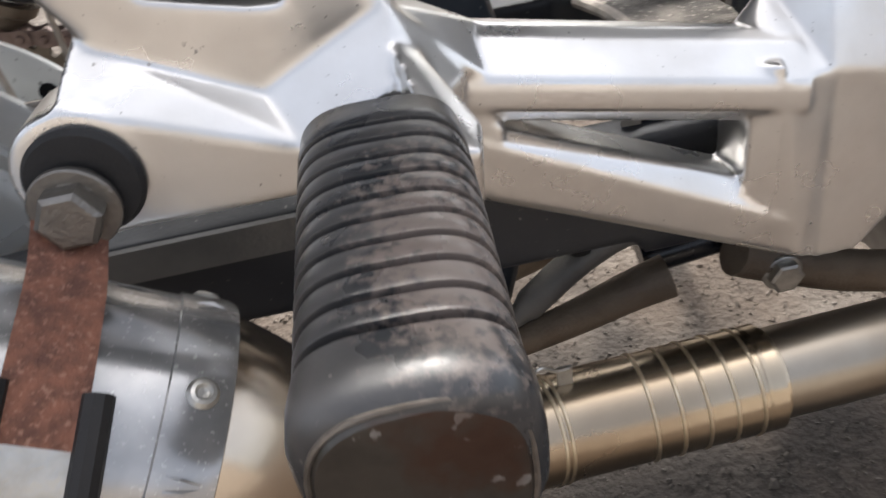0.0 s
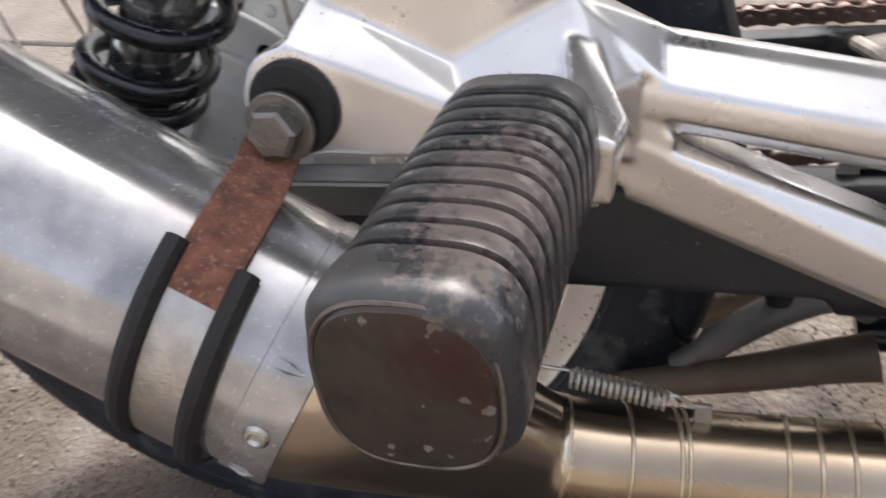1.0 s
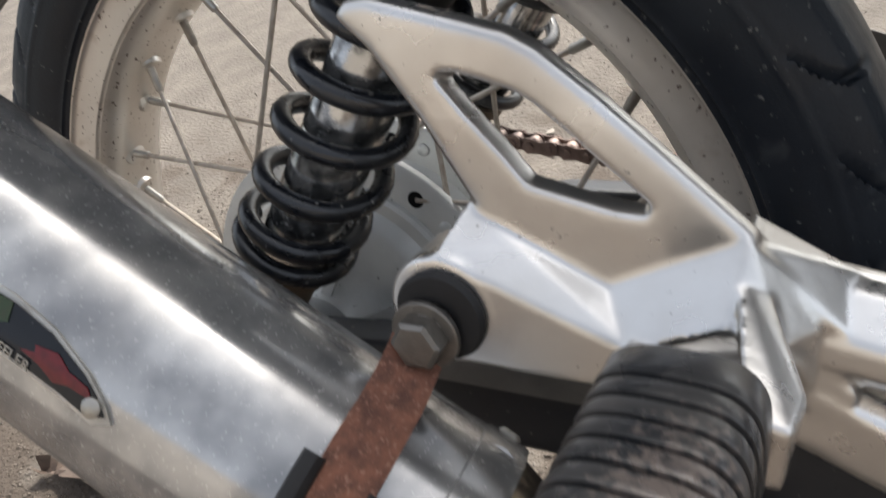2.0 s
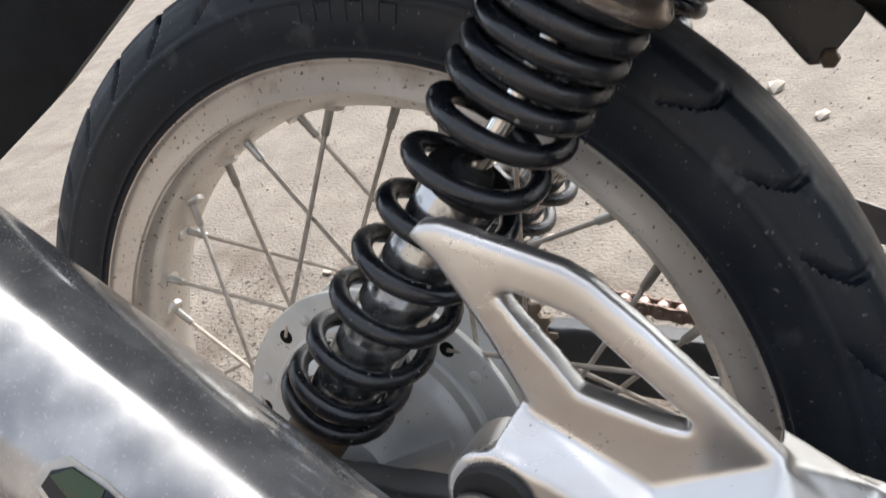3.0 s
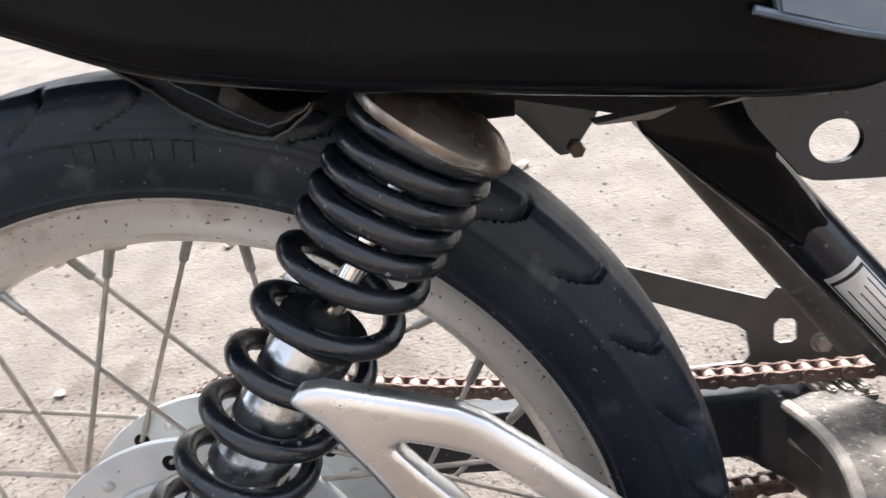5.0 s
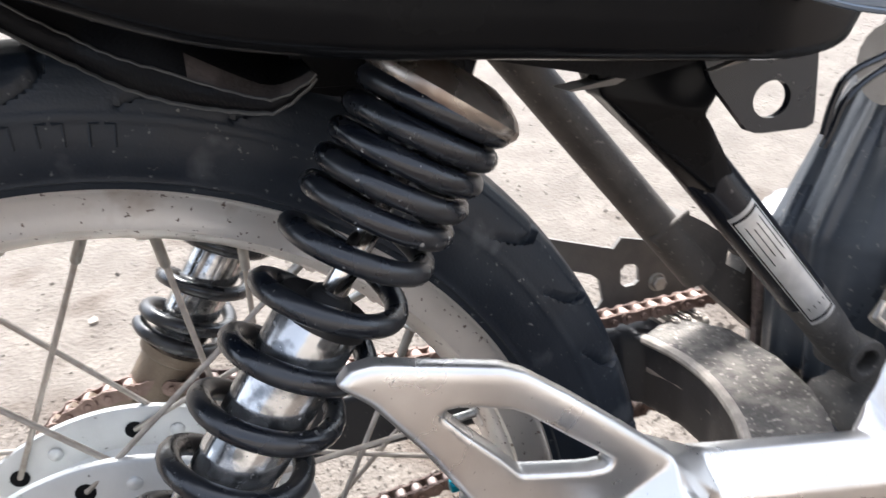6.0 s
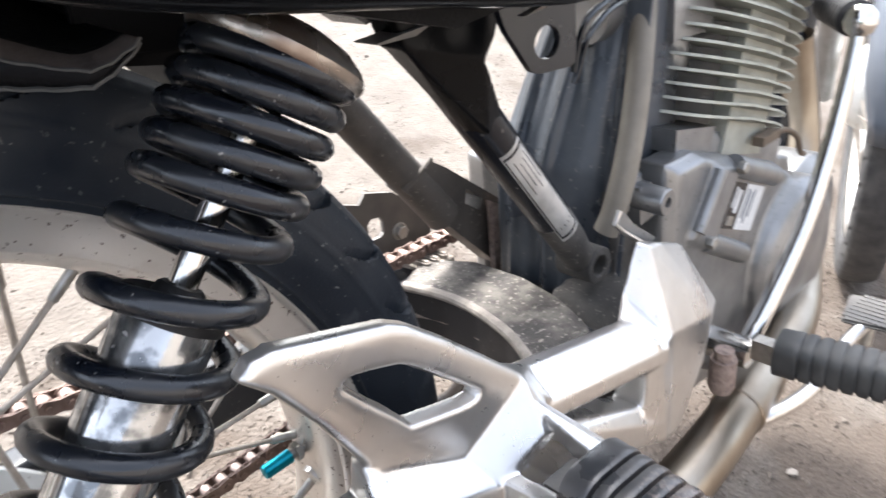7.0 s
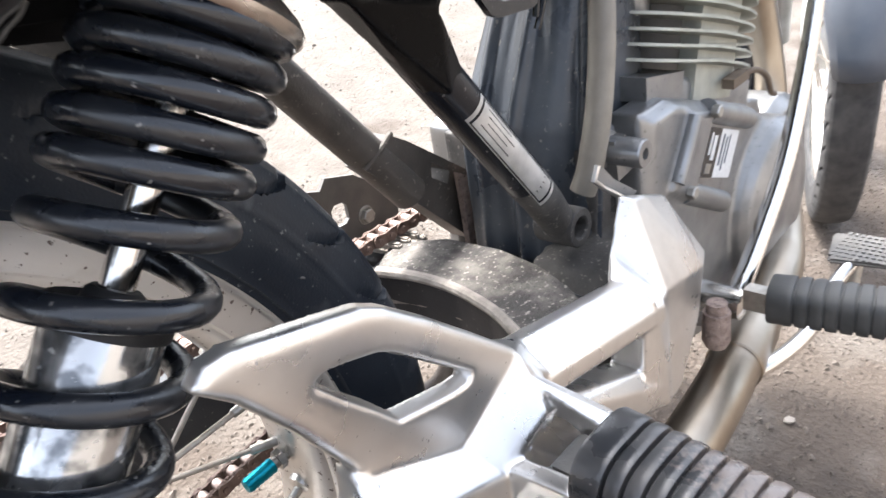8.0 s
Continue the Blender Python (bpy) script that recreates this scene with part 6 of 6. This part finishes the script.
# ---- unseen wall added to bounce warm light, and hedge, both behind the camera ----
WALL = material("bounce_wall_render", (0.29, 0.265, 0.24), 0.9, 0.0, (0.22, 0.20, 0.18), 1.6, 0.8, 0.4, 60)
bm = bmesh.new()
box(bm, (0.5, -5.1, 1.5), (16.0, 0.24, 3.0), None, 0.02)
wall = part("bounce_wall", bm, WALL, None)
tagged(wall, "plain tan wall, unseen, added to bounce warm light", "wall", kind="structure")
WEED = material("weed_leaf", (0.075, 0.105, 0.030), 0.6, 0.0, (0.14, 0.115, 0.055), 9, 0.9)
HEDGE = material("hedge_leaf", (0.070, 0.120, 0.035), 0.5, 0.0, (0.12, 0.17, 0.06), 6, 0.8)
verts, faces = [], []
for k in range(5000):
    y, z = rng.uniform(-4.6, -1.0), 2.3 * rng.random() ** 0.8
    x = -5.2 - 0.35 * math.sin(2.1 * y) * (0.4 + 0.6 * z / 2.3) - rng.uniform(0, 0.45)
    z *= 0.86 + 0.14 * math.sin(3.3 * y + 1)
    r = rng.uniform(0.035, 0.075)
    u = Vector((rng.uniform(-1, 1), rng.uniform(-1, 1), rng.uniform(-1, 1))).normalized()
    v = u.orthogonal().normalized()
    n = len(verts)
    verts += [tuple(Vector((x, y, z)) + d) for d in (u * r, v * r * 0.5, -u * r, -v * r * 0.5)]
    faces.append((n, n + 1, n + 2, n + 3))
me = bpy.data.meshes.new("hedge")
me.from_pydata(verts, [], faces)
me.materials.append(HEDGE)
tagged(new("hedge", me), "dense dark green hedge beside the sandy ground", "hedge", kind="stuff")

# ---- weeds far off on the ground ----
rng = random.Random(77)
bm = bmesh.new()
for k in range(420):
    bx, by = -3.5 + rng.gauss(0, 0.28), 4.15 + rng.gauss(0, 0.16)
    a, h, lean = rng.uniform(0, 2 * math.pi), rng.uniform(0.06, 0.24), rng.uniform(0.2, 1.1)
    way, across = Vector((math.cos(a), math.sin(a), 0)), Vector((-math.sin(a), math.cos(a), 0))
    w = rng.uniform(0.006, 0.018)
    foot = Vector((bx, by, -0.005))
    mid = foot + Vector((0, 0, h * 0.6)) + way * (h * 0.3 * lean)
    tip = foot + Vector((0, 0, h)) + way * (h * 0.8 * lean)
    v = [bm.verts.new(p) for p in (foot - across * w * 0.4, foot + across * w * 0.4, mid + across * w, tip, mid - across * w)]
    bm.faces.new((v[0], v[1], v[2], v[4]))
    bm.faces.new((v[4], v[2], v[3]))
weeds = part("weed_clump", bm, WEED, None)
tagged(weeds, "low green weeds growing in dry dusty ground", "weeds", kind="stuff")
